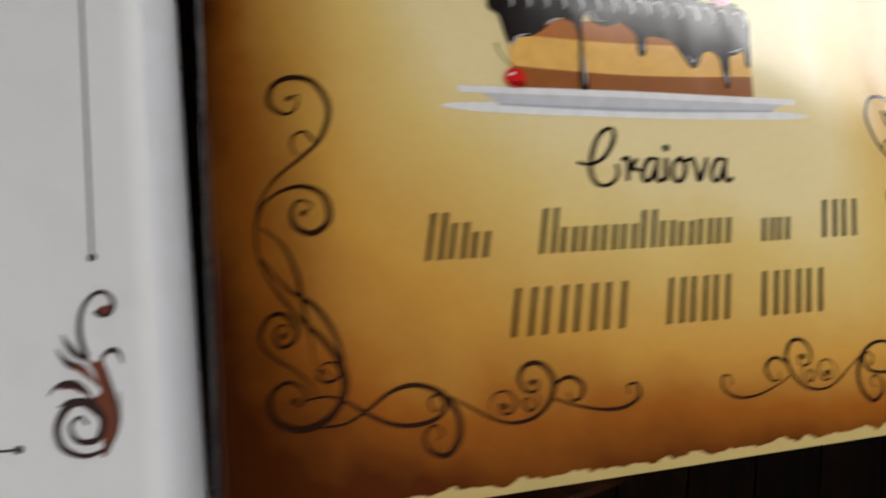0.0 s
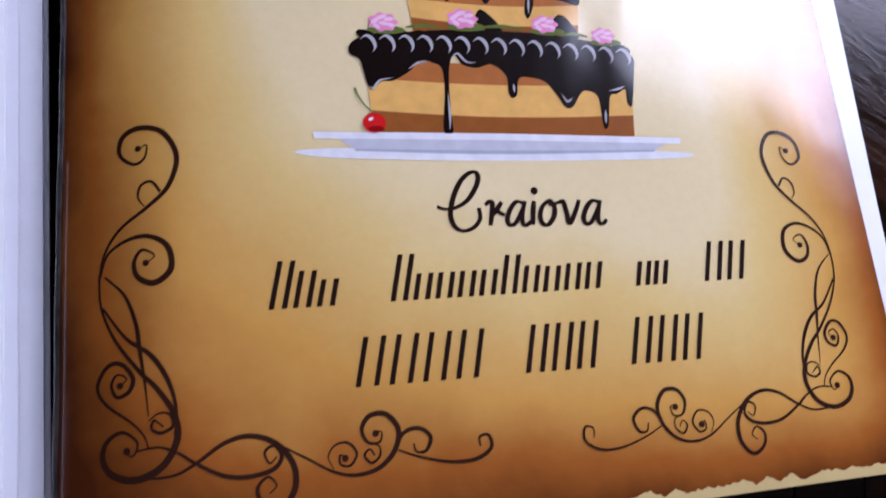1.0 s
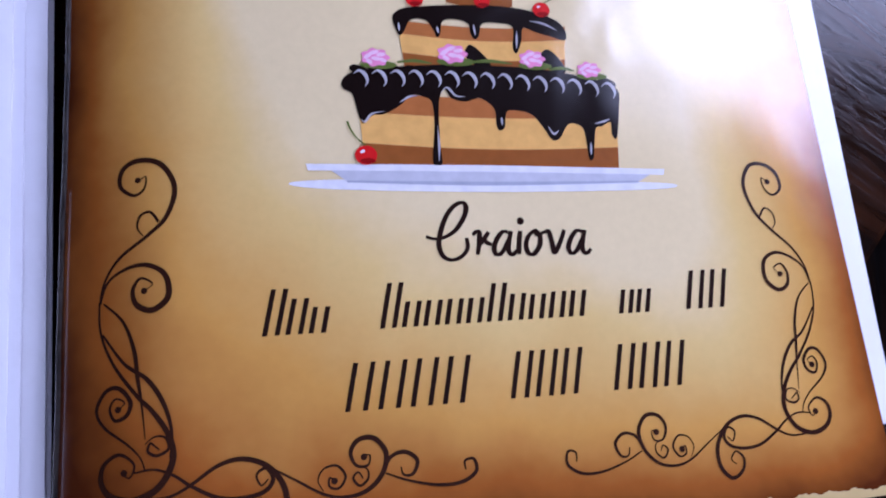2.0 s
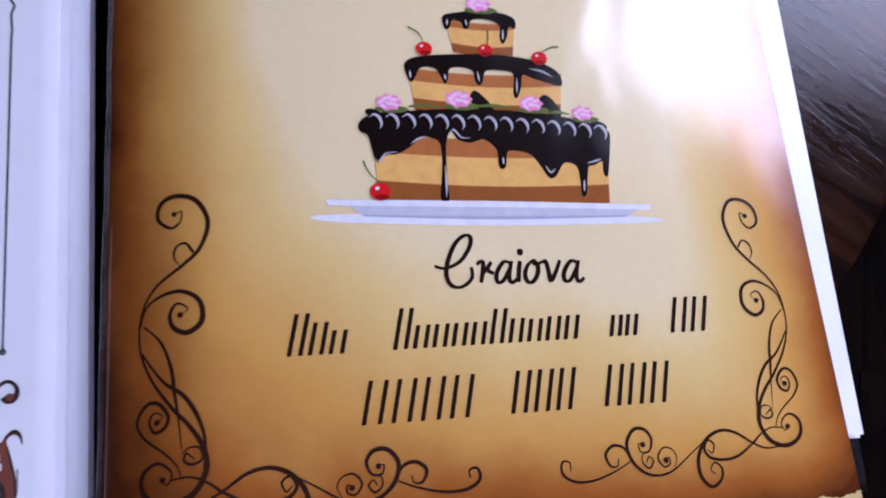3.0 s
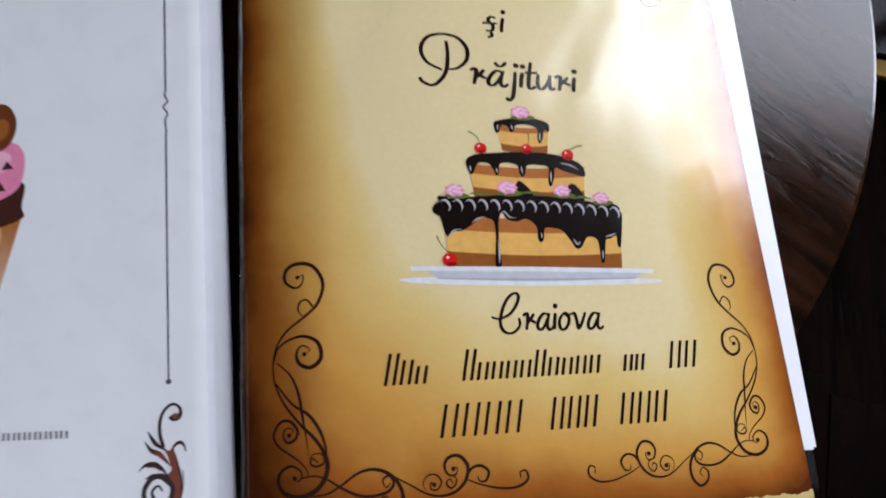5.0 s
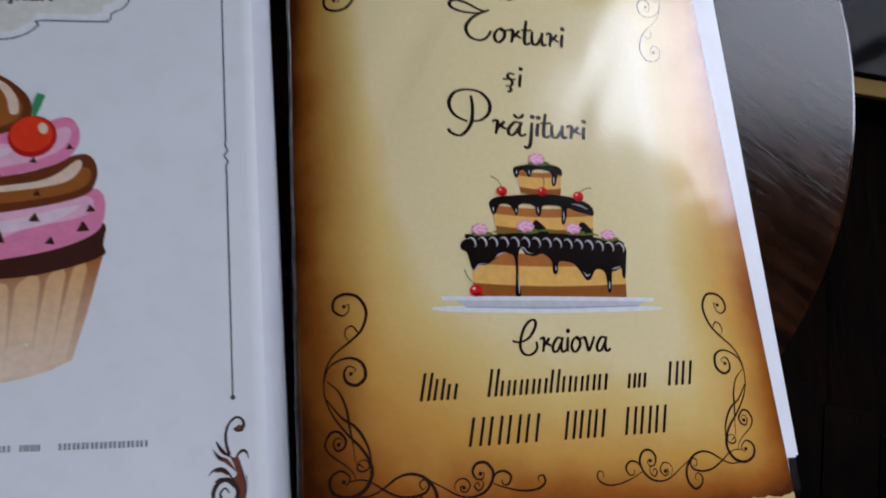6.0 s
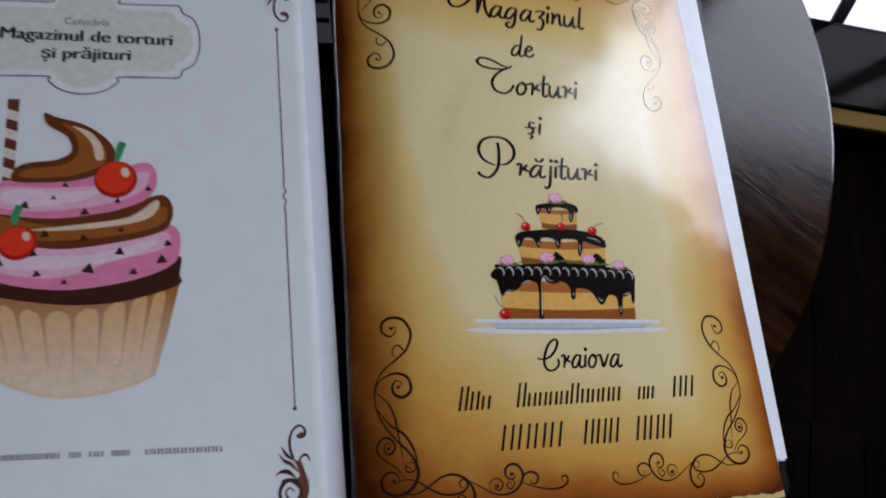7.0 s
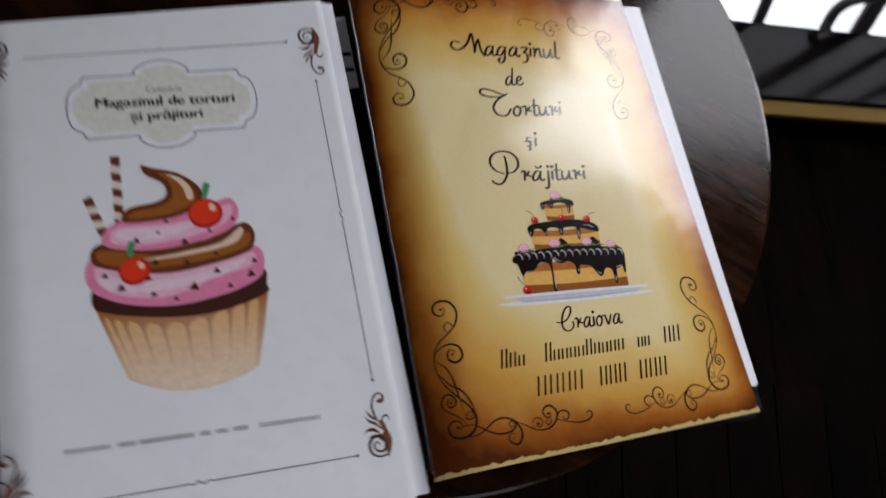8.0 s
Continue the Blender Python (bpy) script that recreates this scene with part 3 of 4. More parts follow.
def lettering(parent, words, cx, base, width, mat, lean=0.0, tall=1.0, weight=0.0, tilt=0.0, layer=4, heavy=0.0):
    """Printed words in the built-in font: middle, baseline and width in millimetres."""
    cu = bpy.data.curves.new("lettering", "FONT")
    cu.body, cu.size, cu.shear, cu.offset, cu.resolution_u = words, 1.0, lean, weight, 3
    tmp = new("lettering_source", cu)
    bpy.context.view_layer.update()
    dg = bpy.context.evaluated_depsgraph_get()
    me = bpy.data.meshes.new_from_object(tmp.evaluated_get(dg))
    bpy.data.objects.remove(tmp)
    xs = [v.co.x for v in me.vertices]
    k = width / (max(xs) - min(xs))
    mid = (max(xs) + min(xs)) / 2
    c, s, z = math.cos(radians(tilt)), math.sin(radians(tilt)), level(parent, layer, parent.name in DIP_OF)
    for v in me.vertices:
        x, y = (v.co.x - mid) * k, v.co.y * k * tall
        v.co = on_sheet(parent, (cx + x * c - y * s) / 1000, (base + x * s + y * c) / 1000, z)
    if heavy:
        # a second, shifted impression makes the strokes bold
        bm = bmesh.new()
        bm.from_mesh(me)
        twin = bmesh.ops.duplicate(bm, geom=bm.verts[:] + bm.edges[:] + bm.faces[:])["geom"]
        for v in twin:
            if isinstance(v, bmesh.types.BMVert):
                v.co += Vector((heavy / 1000, 0.0, 0.00001))
        bm.to_mesh(me)
        bm.free()
    me.materials.clear()
    me.materials.append(mat)
    ob = new("lettering", me)
    ob.parent = parent
    return tagged(ob, "printed words: " + words.lower())


def bar_word(parent, x0, x1, base, heights, mat, lean=0.2, slope=0.03, thick=1.15, layer=4):
    """A word shown as plain slanting bars, two to a letter."""
    pitch = (x1 - x0) / len(heights)
    for i, high in enumerate(heights):
        for k in (0.06, 0.60):
            a = x0 + pitch * (i + k)
            y = base + slope * (a - x0)
            w = min(thick, pitch * 0.26)
            shape("word_bar", mat, [(a, y), (a + w, y), (a + w + lean * high, y + high), (a + lean * high, y + high)], layer, parent, False)


GLYPHS = {}


def glyph(letter, advance, *strokes):
    """Pen strokes of a letter of the script hand, in heights of a small letter; a stroke of one point is a dot."""
    k = {"M": 0.84, "P": 0.94, "T": 0.97}.get(letter, 1.0)
    GLYPHS[letter] = (advance * k, [[(x * k, y * (0.5 + 0.5 * k)) for x, y in pts] for pts in strokes])


BOWL = [(0.78, 0.88), (0.5, 0.96), (0.2, 0.66), (0.03, 0.25), (0.13, 0.0), (0.4, 0.1), (0.7, 0.6)]
DOWN = [(0.87, 0.98), (0.73, 0.55), (0.68, 0.15), (0.84, -0.02), (1.08, 0.16)]
glyph("C", 2.08, [(0.0, 0.8), (0.3, 0.7), (0.72, 0.72), (1.28, 1.0), (1.69, 1.5), (1.87, 1.95), (1.76, 2.2), (1.44, 2.14), (1.05, 1.78), (0.72, 1.14), (0.56, 0.44), (0.72, -0.03), (1.1, -0.2), (1.55, -0.05), (1.83, 0.3), (1.8, 0.72)])
glyph("P", 2.76, [(1.47, 2.6), (1.55, 1.8), (1.44, 0.7), (1.05, 0.0), (0.62, -0.28), (0.12, -0.08), (0.0, 0.16)],
      [(1.2, 0.75), (0.4, 1.15), (0.07, 1.93), (0.4, 2.7), (1.18, 3.02), (2.07, 2.9), (2.62, 2.27), (2.58, 1.5), (2.07, 0.93), (1.56, 0.82)])
glyph("T", 2.78, [(2.6, 2.3), (2.0, 2.0), (1.1, 1.95), (0.33, 2.1), (0.0, 2.45), (0.33, 2.78), (1.1, 2.65), (1.9, 2.25), (2.35, 2.15)],
      [(2.4, 2.15), (1.8, 1.85), (1.3, 1.4), (1.0, 0.8), (1.2, 0.2), (1.8, -0.03), (2.3, 0.2), (2.65, 0.75)])
glyph("M", 3.5, [(1.0, 1.35), (0.3, 1.45), (0.0, 0.95), (0.4, 0.5), (1.15, 0.7), (1.85, 1.4), (2.35, 2.4), (2.45, 1.2), (2.38, 0.15)], [(2.38, 0.15), (2.65, 1.1), (3.05, 1.8)], [(3.05, 1.8), (3.1, 0.6), (3.45, -0.15)])
glyph("a", 1.08, BOWL, DOWN)
glyph("ă", 1.08, BOWL, DOWN, [(0.42, 1.5), (0.6, 1.28), (0.85, 1.32), (1.02, 1.58)])
glyph("d", 1.12, BOWL, [(1.05, 2.0), (0.8, 0.8), (0.68, 0.15), (0.84, -0.02), (1.08, 0.16)])
glyph("e", 0.9, [(0.12, 0.45), (0.5, 0.6), (0.68, 0.85), (0.45, 1.0), (0.15, 0.65), (0.08, 0.25), (0.3, 0.0), (0.65, 0.12), (0.8, 0.32)])
glyph("g", 1.1, BOWL, [(0.87, 0.98), (0.75, 0.3), (0.6, -0.4), (0.3, -0.75), (0.05, -0.6), (0.1, -0.35), (0.4, -0.28)])
glyph("i", 0.36, [(0.2, 0.98), (0.11, 0.5), (0.06, 0.0)], [(0.24, 1.4)])
glyph("j", 0.6, [(0.42, 1.0), (0.33, 0.2), (0.2, -0.6), (0.0, -0.85), (-0.15, -0.7)], [(0.48, 1.42)])
glyph("l", 0.6, [(0.4, 1.9), (0.25, 1.0), (0.15, 0.2), (0.3, -0.02), (0.52, 0.12)])
glyph("n", 1.0, [(0.06, 0.85), (0.2, 0.98), (0.15, 0.4), (0.05, 0.0)], [(0.1, 0.3), (0.4, 0.8), (0.65, 0.95), (0.66, 0.4), (0.7, 0.03), (0.92, 0.15)])
glyph("o", 0.95, [(0.5, 1.0), (0.2, 0.75), (0.05, 0.35), (0.15, 0.02), (0.4, 0.0), (0.68, 0.35), (0.72, 0.75), (0.52, 1.0), (0.6, 0.8), (0.95, 0.92)])
glyph("r", 0.9, [(0.0, 0.84), (0.2, 0.98), (0.32, 0.9), (0.28, 0.5), (0.17, 0.0)], [(0.28, 0.4), (0.5, 0.65), (0.74, 0.95)], [(0.5, 0.65), (0.62, 0.5), (0.84, 0.42)])
glyph("t", 0.6, [(0.35, 1.75), (0.2, 0.9), (0.12, 0.15), (0.25, -0.02), (0.5, 0.15)], [(-0.05, 1.0), (0.3, 1.02), (0.66, 1.08)])
glyph("u", 0.98, [(0.1, 0.98), (0.02, 0.4), (0.1, 0.03), (0.35, 0.1), (0.65, 0.6), (0.75, 0.98)], [(0.75, 0.98), (0.66, 0.4), (0.72, 0.03), (0.95, 0.15)])
glyph("v", 1.02, [(0.0, 0.88), (0.18, 0.96), (0.3, 0.5), (0.38, 0.02), (0.7, 0.5), (0.92, 1.0)])
glyph("z", 0.86, [(0.1, 0.9), (0.35, 1.0), (0.75, 0.95), (0.4, 0.5), (0.34, 0.42), (0.6, 0.3), (0.6, -0.2), (0.35, -0.6), (0.05, -0.55)])
glyph("ș", 0.95, [(0.72, 0.93), (0.42, 1.0), (0.25, 0.75), (0.52, 0.42), (0.45, 0.08), (0.08, 0.03)], [(-0.1, 0.52), (0.3, 0.56), (0.8, 0.56)], [(0.36, -0.04), (0.42, -0.28), (0.16, -0.42)])


def script(parent, words, x0, x1, base, tall, mat, tilt=0.0, pen=0.225):
    """A printed word in the script hand between two places of the page, in millimetres."""
    unit = (x1 - x0) / sum(GLYPHS[c][0] for c in words)
    c, s, z = math.cos(radians(tilt)), math.sin(radians(tilt)), level(parent, 4, True)
    mid = (x0 + x1) / 2
    bm = bmesh.new()
    at, lift = x0 - mid, 0.0

    def vert(x, y):
        y *= tall
        return put_vert(bm, parent, mid + x * c - y * s, base + x * s + y * c, z + lift)
    for letter in words:
        advance, strokes = GLYPHS[letter]
        for pts in strokes:
            lift += 0.0000008
            pts = [(at + x * unit, y * unit) for x, y in pts]
            if len(pts) == 1:
                bm.faces.new([vert(*p) for p in oval(*pts[0], unit * pen * 0.72, unit * pen * 0.72, 12)])
                continue
            line = smooth_line(pts, False, 6)
            rows = []
            for i, (x, y) in enumerate(line):
                a, b = line[max(0, i - 1)], line[min(len(line) - 1, i + 1)]
                dx, dy = b[0] - a[0], b[1] - a[1]
                d = math.hypot(dx, dy) or 1.0
                # a broad nib: downstrokes are heavier than cross strokes
                w = unit * pen * (0.62 + 0.38 * abs(dy) / d) * (0.75 + 0.25 * min(1.0, 4.0 * min(i, len(line) - 1 - i) / len(line))) / 2
                rows.append((vert(x - dy / d * w, y + dx / d * w), vert(x + dy / d * w, y - dx / d * w)))
            for (a, b), (e, f) in zip(rows, rows[1:]):
                bm.faces.new([a, b, f, e])
        at += advance * unit
    for f in bm.faces:
        f.normal_update()
        if f.normal.z < 0:
            f.normal_flip()
    return part("lettering", bm, mat, parent, "printed words: " + words.lower())


# flourish in the lower corner, in millimetres of the page; turned over for the other corners
def flourish(parent, flip_x, flip_y):
    scroll(parent, [(19.8, 100.9), (21.5, 101.9), (21.1, 98.8), (18.6, 97.4), (15.4, 100.0), (16.0, 104.2), (19.9, 106.1), (25.1, 104.7), (28.3, 98.8), (26.5, 91.8), (22.2, 87.3), (15.7, 82.2), (12.3, 76.7), (11.3, 70.7)], 0.25, 1.3, 0.5, flip_x, flip_y)
    scroll(parent, [(24.7, 90.5), (22.7, 93.0), (20.3, 92.1), (19.8, 89.3), (21.2, 87.3)], 0.7, 0.6, 0.25, flip_x, flip_y)
    scroll(parent, [(21.7, 74.1), (23.6, 75.7), (20.8, 77.1), (19.1, 74.3), (20.1, 70.9), (23.7, 69.5), (27.2, 72.5), (26.4, 77.7), (22.2, 80.2), (17.4, 79.6), (13.1, 76.7), (11.5, 71.7)], 0.2, 1.4, 0.5, flip_x, flip_y)
    scroll(parent, [(11.3, 72.3), (11.8, 65.2), (15.0, 57.6), (20.3, 50.5), (24.5, 46.1), (28.0, 40.7), (28.8, 35.5), (25.9, 30.0), (20.5, 27.4), (15.4, 28.5), (13.1, 31.7), (13.7, 35.4), (17.1, 37.4), (20.4, 35.1), (19.5, 32.3), (17.6, 33.4)], 0.5, 1.5, 0.25, flip_x, flip_y)
    scroll(parent, [(12.4, 71.7), (17.0, 67.2), (19.7, 60.6), (20.7, 54.2), (21.8, 47.8), (22.7, 40.4)], 0.4, 1.0, 0.2, flip_x, flip_y)
    scroll(parent, [(12.3, 64.6), (17.6, 57.5), (22.9, 53.6), (26.6, 48.1), (28.5, 41.7), (28.2, 36.0)], 0.5, 1.1, 0.4, flip_x, flip_y)
    scroll(parent, [(16.5, 47.2), (17.9, 48.8), (15.8, 49.7), (14.6, 47.5), (15.9, 44.9), (18.5, 46.0), (19.2, 48.9), (16.6, 52.0), (13.5, 51.5), (11.5, 47.3), (13.6, 43.4), (18.8, 39.5), (21.7, 36.5), (22.8, 33.7)], 0.25, 1.0, 0.3, flip_x, flip_y)
    scroll(parent, [(25.9, 38.0), (24.8, 38.9), (23.8, 39.5), (23.4, 37.7), (25.4, 36.8), (27.8, 38.1), (27.1, 40.6), (24.8, 40.9), (22.7, 39.4)], 0.3, 0.7, 0.25, flip_x, flip_y)
    scroll(parent, [(20.4, 33.3), (25.0, 33.8), (29.2, 32.2), (32.8, 29.8), (38.5, 27.0), (43.8, 26.5), (48.6, 27.7), (50.5, 30.2), (49.0, 32.7), (46.9, 31.4), (47.9, 29.0), (49.4, 30.3)], 0.4, 1.0, 0.3, flip_x, flip_y)
    scroll(parent, [(22.5, 27.5), (28.1, 27.8), (32.8, 30.1), (38.6, 33.9), (44.0, 35.0), (49.3, 33.1), (52.9, 28.5), (53.1, 23.3), (50.0, 19.6), (46.3, 20.9), (45.3, 24.0), (47.5, 26.2), (49.3, 24.4), (47.8, 22.8)], 0.5, 1.3, 0.25, flip_x, flip_y)
    scroll(parent, [(49.3, 33.1), (55.6, 29.6), (61.5, 26.3), (66.4, 25.3), (71.4, 26.5), (75.0, 30.0), (76.0, 34.5), (73.4, 37.9), (69.8, 37.8), (67.9, 35.1), (69.1, 32.1), (71.7, 32.0), (72.3, 34.1), (71.0, 34.3)], 0.4, 1.2, 0.25, flip_x, flip_y)
    scroll(parent, [(64.3, 29.0), (63.0, 29.7), (63.0, 27.8), (65.1, 27.4), (66.6, 29.9), (64.7, 32.3), (61.8, 31.8), (60.4, 29.4), (61.6, 26.8)], 0.35, 0.6, 0.2, flip_x, flip_y)
    scroll(parent, [(70.5, 29.2), (69.5, 30.6), (68.3, 29.3), (69.8, 27.6), (71.7, 29.1), (71.5, 31.2), (69.5, 31.7)], 0.3, 0.6, 0.2, flip_x, flip_y)
    scroll(parent, [(70.8, 26.3), (74.5, 29.0), (76.9, 33.4), (80.4, 34.5), (83.1, 32.5), (82.1, 29.6), (79.9, 29.4), (79.3, 31.2)], 0.5, 1.0, 0.3, flip_x, flip_y)
    scroll(parent, [(75.8, 30.0), (80.9, 28.1), (87.6, 26.7), (93.3, 27.0), (96.8, 29.2), (96.4, 32.0), (94.3, 31.7), (94.4, 29.7)], 0.4, 0.9, 0.35, flip_x, flip_y)
    dot(parent, 19.6, 101.1, 0.75, flip_x, flip_y)
    dot(parent, 21.7, 74.1, 0.75, flip_x, flip_y)
    dot(parent, 16.5, 47.3, 0.75, flip_x, flip_y)
    dot(parent, 18.2, 33.4, 0.75, flip_x, flip_y)
    dot(parent, 64.1, 29.0, 0.75, flip_x, flip_y)
    dot(parent, 70.9, 33.9, 0.75, flip_x, flip_y)


def sponge_band(left, right, stops, upper, lower, sag):
    """One band of a cake tier, which narrows downwards and bows a little in the middle."""
    span = stops[0] - stops[-1]

    def edge(h):
        t = (stops[0] - h) / span
        a, b = left + 1.4 * t, right - 1.3 * t
        return [(a + (b - a) * u, h - sag * (0.35 + 0.65 * t) * u - sag * 1.2 * math.sin(math.pi * u)) for u in [i / 8 for i in range(9)]]
    return edge(upper) + edge(lower)[::-1]


def printed_cake(parent):
    shape("printed_plate", INK_PLATE, [(54.9, 99.6), (66.0, 100.6), (106.0, 100.4), (146.0, 99.7), (155.8, 98.7), (146.0, 97.6), (106.0, 97.2), (66.0, 98.1)], 1, parent)
    shape("tray_side", INK_TRAY, [(65.0, 103.2), (106.0, 102.6), (148.5, 101.8), (144.6, 99.6), (106.0, 99.2), (69.6, 99.9)], 2, parent, False)
    scroll(parent, [(69.2, 100.1), (106.0, 99.4), (145.0, 99.8)], 0.5, 1.0, 0.5, False, False, INK_SHADE, 3)
    shape("tray_rim", INK_PLATE, [(59.2, 104.7), (106.0, 104.3), (152.6, 103.3), (152.3, 101.7), (106.0, 102.5), (59.7, 103.0)], 4, parent, False)
    for left, right, stops, sag in ((72.4, 141.4, (124.0, 118.6, 110.2, 104.7), 1.0), (83.5, 129.2, (144.4, 140.6, 135.2, 131.4), 1.1), (95.5, 116.2, (160.5, 158.3, 153.0, 150.1), 0.7)):
        for k, (ink, upper, lower) in enumerate(zip((INK_SPONGE_A, INK_SPONGE_B, INK_SPONGE_C), stops, stops[1:])):
            shape("cake_layer", ink, sponge_band(left, right, stops, upper, lower, sag), 4 - k, parent, False)
    # chocolate curls behind the sugar roses
    shape("chocolate_curl", INK_CHOC, [(101.0, 134.6), (101.9, 137.6), (103.6, 137.4), (106.6, 134.3), (107.8, 131.4), (104.6, 131.4)], 5, parent)
    shape("chocolate_curl", INK_CHOC, [(121.6, 134.8), (123.0, 137.0), (125.0, 136.4), (127.3, 133.4), (128.0, 130.6), (124.4, 130.8)], 5, parent)
    shape("icing", INK_CHOC, [(68.7, 126.8), (70.5, 128.9), (74.9, 130.4), (84.8, 131.3), (95.9, 132.0), (107.2, 132.0), (119.8, 131.4), (130.2, 129.9), (138.2, 127.9), (142.2, 125.6), (141.9, 120.2), (140.5, 112.2), (139.2, 112.9), (139.1, 116.4), (136.6, 115.2), (134.9, 114.7), (134.1, 110.8), (133.4, 106.4), (132.2, 106.0), (131.9, 110.2), (131.2, 114.8), (127.6, 115.8), (124.7, 111.7), (122.6, 111.4), (120.6, 114.6), (117.7, 118.3), (113.6, 119.4), (111.0, 118.9), (110.2, 114.7), (108.8, 113.8), (108.0, 115.4), (107.8, 119.7), (104.3, 122.7), (100.3, 121.7), (96.7, 122.6), (94.9, 125.0), (93.3, 121.2), (93.0, 110.5), (93.3, 105.0), (92.0, 104.3), (90.9, 105.5), (91.8, 115.0), (91.5, 121.2), (89.4, 122.9), (86.3, 123.3), (83.1, 120.3), (79.2, 118.0), (76.3, 117.7), (74.0, 115.5), (72.8, 117.0), (71.9, 120.9), (71.1, 123.5), (69.0, 124.8)], 6, parent, True)
    shape("icing", INK_CHOC, [(82.5, 145.7), (85.7, 148.0), (93.7, 149.0), (102.8, 149.5), (112.0, 149.4), (119.6, 148.4), (126.4, 146.0), (129.1, 142.9), (128.8, 140.0), (125.3, 140.8), (120.8, 142.1), (117.4, 143.2), (116.6, 139.3), (115.1, 135.8), (114.1, 137.4), (114.5, 143.4), (110.5, 144.5), (106.3, 144.1), (105.1, 140.5), (103.9, 139.5), (102.9, 141.1), (102.4, 144.0), (99.1, 145.1), (95.6, 144.5), (94.8, 140.9), (93.8, 139.8), (93.0, 141.8), (91.1, 144.6), (87.2, 144.7), (85.4, 141.6), (84.2, 140.1), (83.1, 141.7)], 6, parent, True)
    shape("icing", INK_CHOC, [(94.4, 161.4), (97.4, 162.7), (105.2, 163.8), (112.0, 163.4), (116.1, 161.6), (116.3, 158.4), (114.4, 158.8), (113.5, 155.3), (112.1, 153.2), (111.3, 155.2), (111.4, 159.4), (107.3, 161.0), (103.1, 160.5), (102.0, 158.0), (100.6, 157.7), (99.8, 159.9), (97.3, 160.3), (96.3, 157.8), (94.9, 157.5)], 6, parent, True)
    # braided rim of the lowest icing, with green leaves peeping out above it
    for k in range(15):
        x = 71.6 + 4.72 * k
        y = 129.0 + 1.3 * math.sin(math.pi * (k + 2) / 17) - 0.14 * k
        scroll(parent, [(x, y - 0.6), (x + 1.5, y + 0.4), (x + 3.0, y - 0.6), (x + 3.6, y - 2.6), (x + 2.9, y - 4.0)], 0.15, 1.0, 0.1, False, False, INK_GLINT, 8)
        shape("icing_loop", INK_CHOC, oval(x + 1.6, y + 0.5, 2.7, 1.3, 14, -0.35), 6, parent, False)
    for x0, x1, y in ((83.0, 92.0, 132.4), (102.0, 113.5, 132.8), (123.5, 130.5, 131.2)):
        scroll(parent, [(x0, y), ((x0 + x1) / 2, y + 0.5), (x1, y - 0.2)], 0.4, 1.0, 0.4, False, False, INK_STEM, 7)
    scroll(parent, [(73.2, 116.5), (74.2, 115.9), (76.0, 118.0), (79.2, 118.7)], 0.1, 0.6, 0.1, False, False, INK_GLINT, 8)
    scroll(parent, [(83.1, 121.1), (85.6, 122.8), (87.8, 123.1)], 0.1, 0.6, 0.1, False, False, INK_GLINT, 8)
    scroll(parent, [(93.9, 124.1), (95.7, 125.5), (97.8, 123.3), (100.3, 123.1)], 0.1, 0.6, 0.1, False, False, INK_GLINT, 8)
    scroll(parent, [(92.6, 115.0), (92.7, 109.4), (92.5, 105.4)], 0.1, 0.6, 0.1, False, False, INK_GLINT, 8)
    scroll(parent, [(109.5, 117.5), (109.6, 115.2)], 0.1, 0.6, 0.1, False, False, INK_GLINT, 8)
    scroll(parent, [(121.8, 115.1), (123.2, 113.0), (124.7, 114.0)], 0.1, 0.6, 0.1, False, False, INK_GLINT, 8)
    scroll(parent, [(134.6, 115.9), (137.2, 116.6), (139.0, 117.3)], 0.1, 0.6, 0.1, False, False, INK_GLINT, 8)
    scroll(parent, [(133.1, 110.8), (132.8, 107.1)], 0.1, 0.6, 0.1, False, False, INK_GLINT, 8)
    scroll(parent, [(83.9, 143.7), (84.0, 141.3)], 0.1, 0.6, 0.1, False, False, INK_GLINT, 8)
    scroll(parent, [(94.0, 143.0), (94.3, 140.9)], 0.1, 0.6, 0.1, False, False, INK_GLINT, 8)
    scroll(parent, [(103.8, 144.0), (104.2, 140.7)], 0.1, 0.6, 0.1, False, False, INK_GLINT, 8)
    scroll(parent, [(115.5, 142.2), (115.2, 137.2)], 0.1, 0.6, 0.1, False, False, INK_GLINT, 8)
    scroll(parent, [(112.5, 158.0), (112.2, 154.3)], 0.1, 0.6, 0.1, False, False, INK_GLINT, 8)
    scroll(parent, [(95.8, 160.7), (95.6, 158.5)], 0.1, 0.6, 0.1, False, False, INK_GLINT, 8)
    scroll(parent, [(101.3, 160.7), (101.6, 158.7)], 0.1, 0.6, 0.1, False, False, INK_GLINT, 8)
    scroll(parent, [(119.3, 145.4), (123.3, 144.6), (126.7, 142.8)], 0.1, 0.6, 0.1, False, False, INK_GLINT, 8)
    printed_rose(parent, 105.4, 166.1, 3.9)
    printed_rose(parent, 77.4, 133.6, 3.8)
    printed_rose(parent, 97.6, 135.1, 4.1)
    printed_rose(parent, 119.1, 134.2, 3.7)
    printed_rose(parent, 134.6, 131.4, 3.4)
    printed_cherry(parent, 74.1, 106.9, 2.8, [(74.5, 109.1), (71.9, 111.5), (70.4, 113.9), (69.7, 115.9)])
    printed_cherry(parent, 88.4, 150.7, 2.4, [(88.2, 152.6), (87.4, 155.0), (85.9, 156.5), (83.9, 157.5)])
    printed_cherry(parent, 106.6, 150.8, 2.2, [(107.2, 152.6), (107.8, 155.1), (107.6, 157.5)])
    printed_cherry(parent, 122.9, 148.8, 2.4, [(123.7, 150.8), (125.4, 151.8), (127.1, 152.6), (129.1, 152.7)])


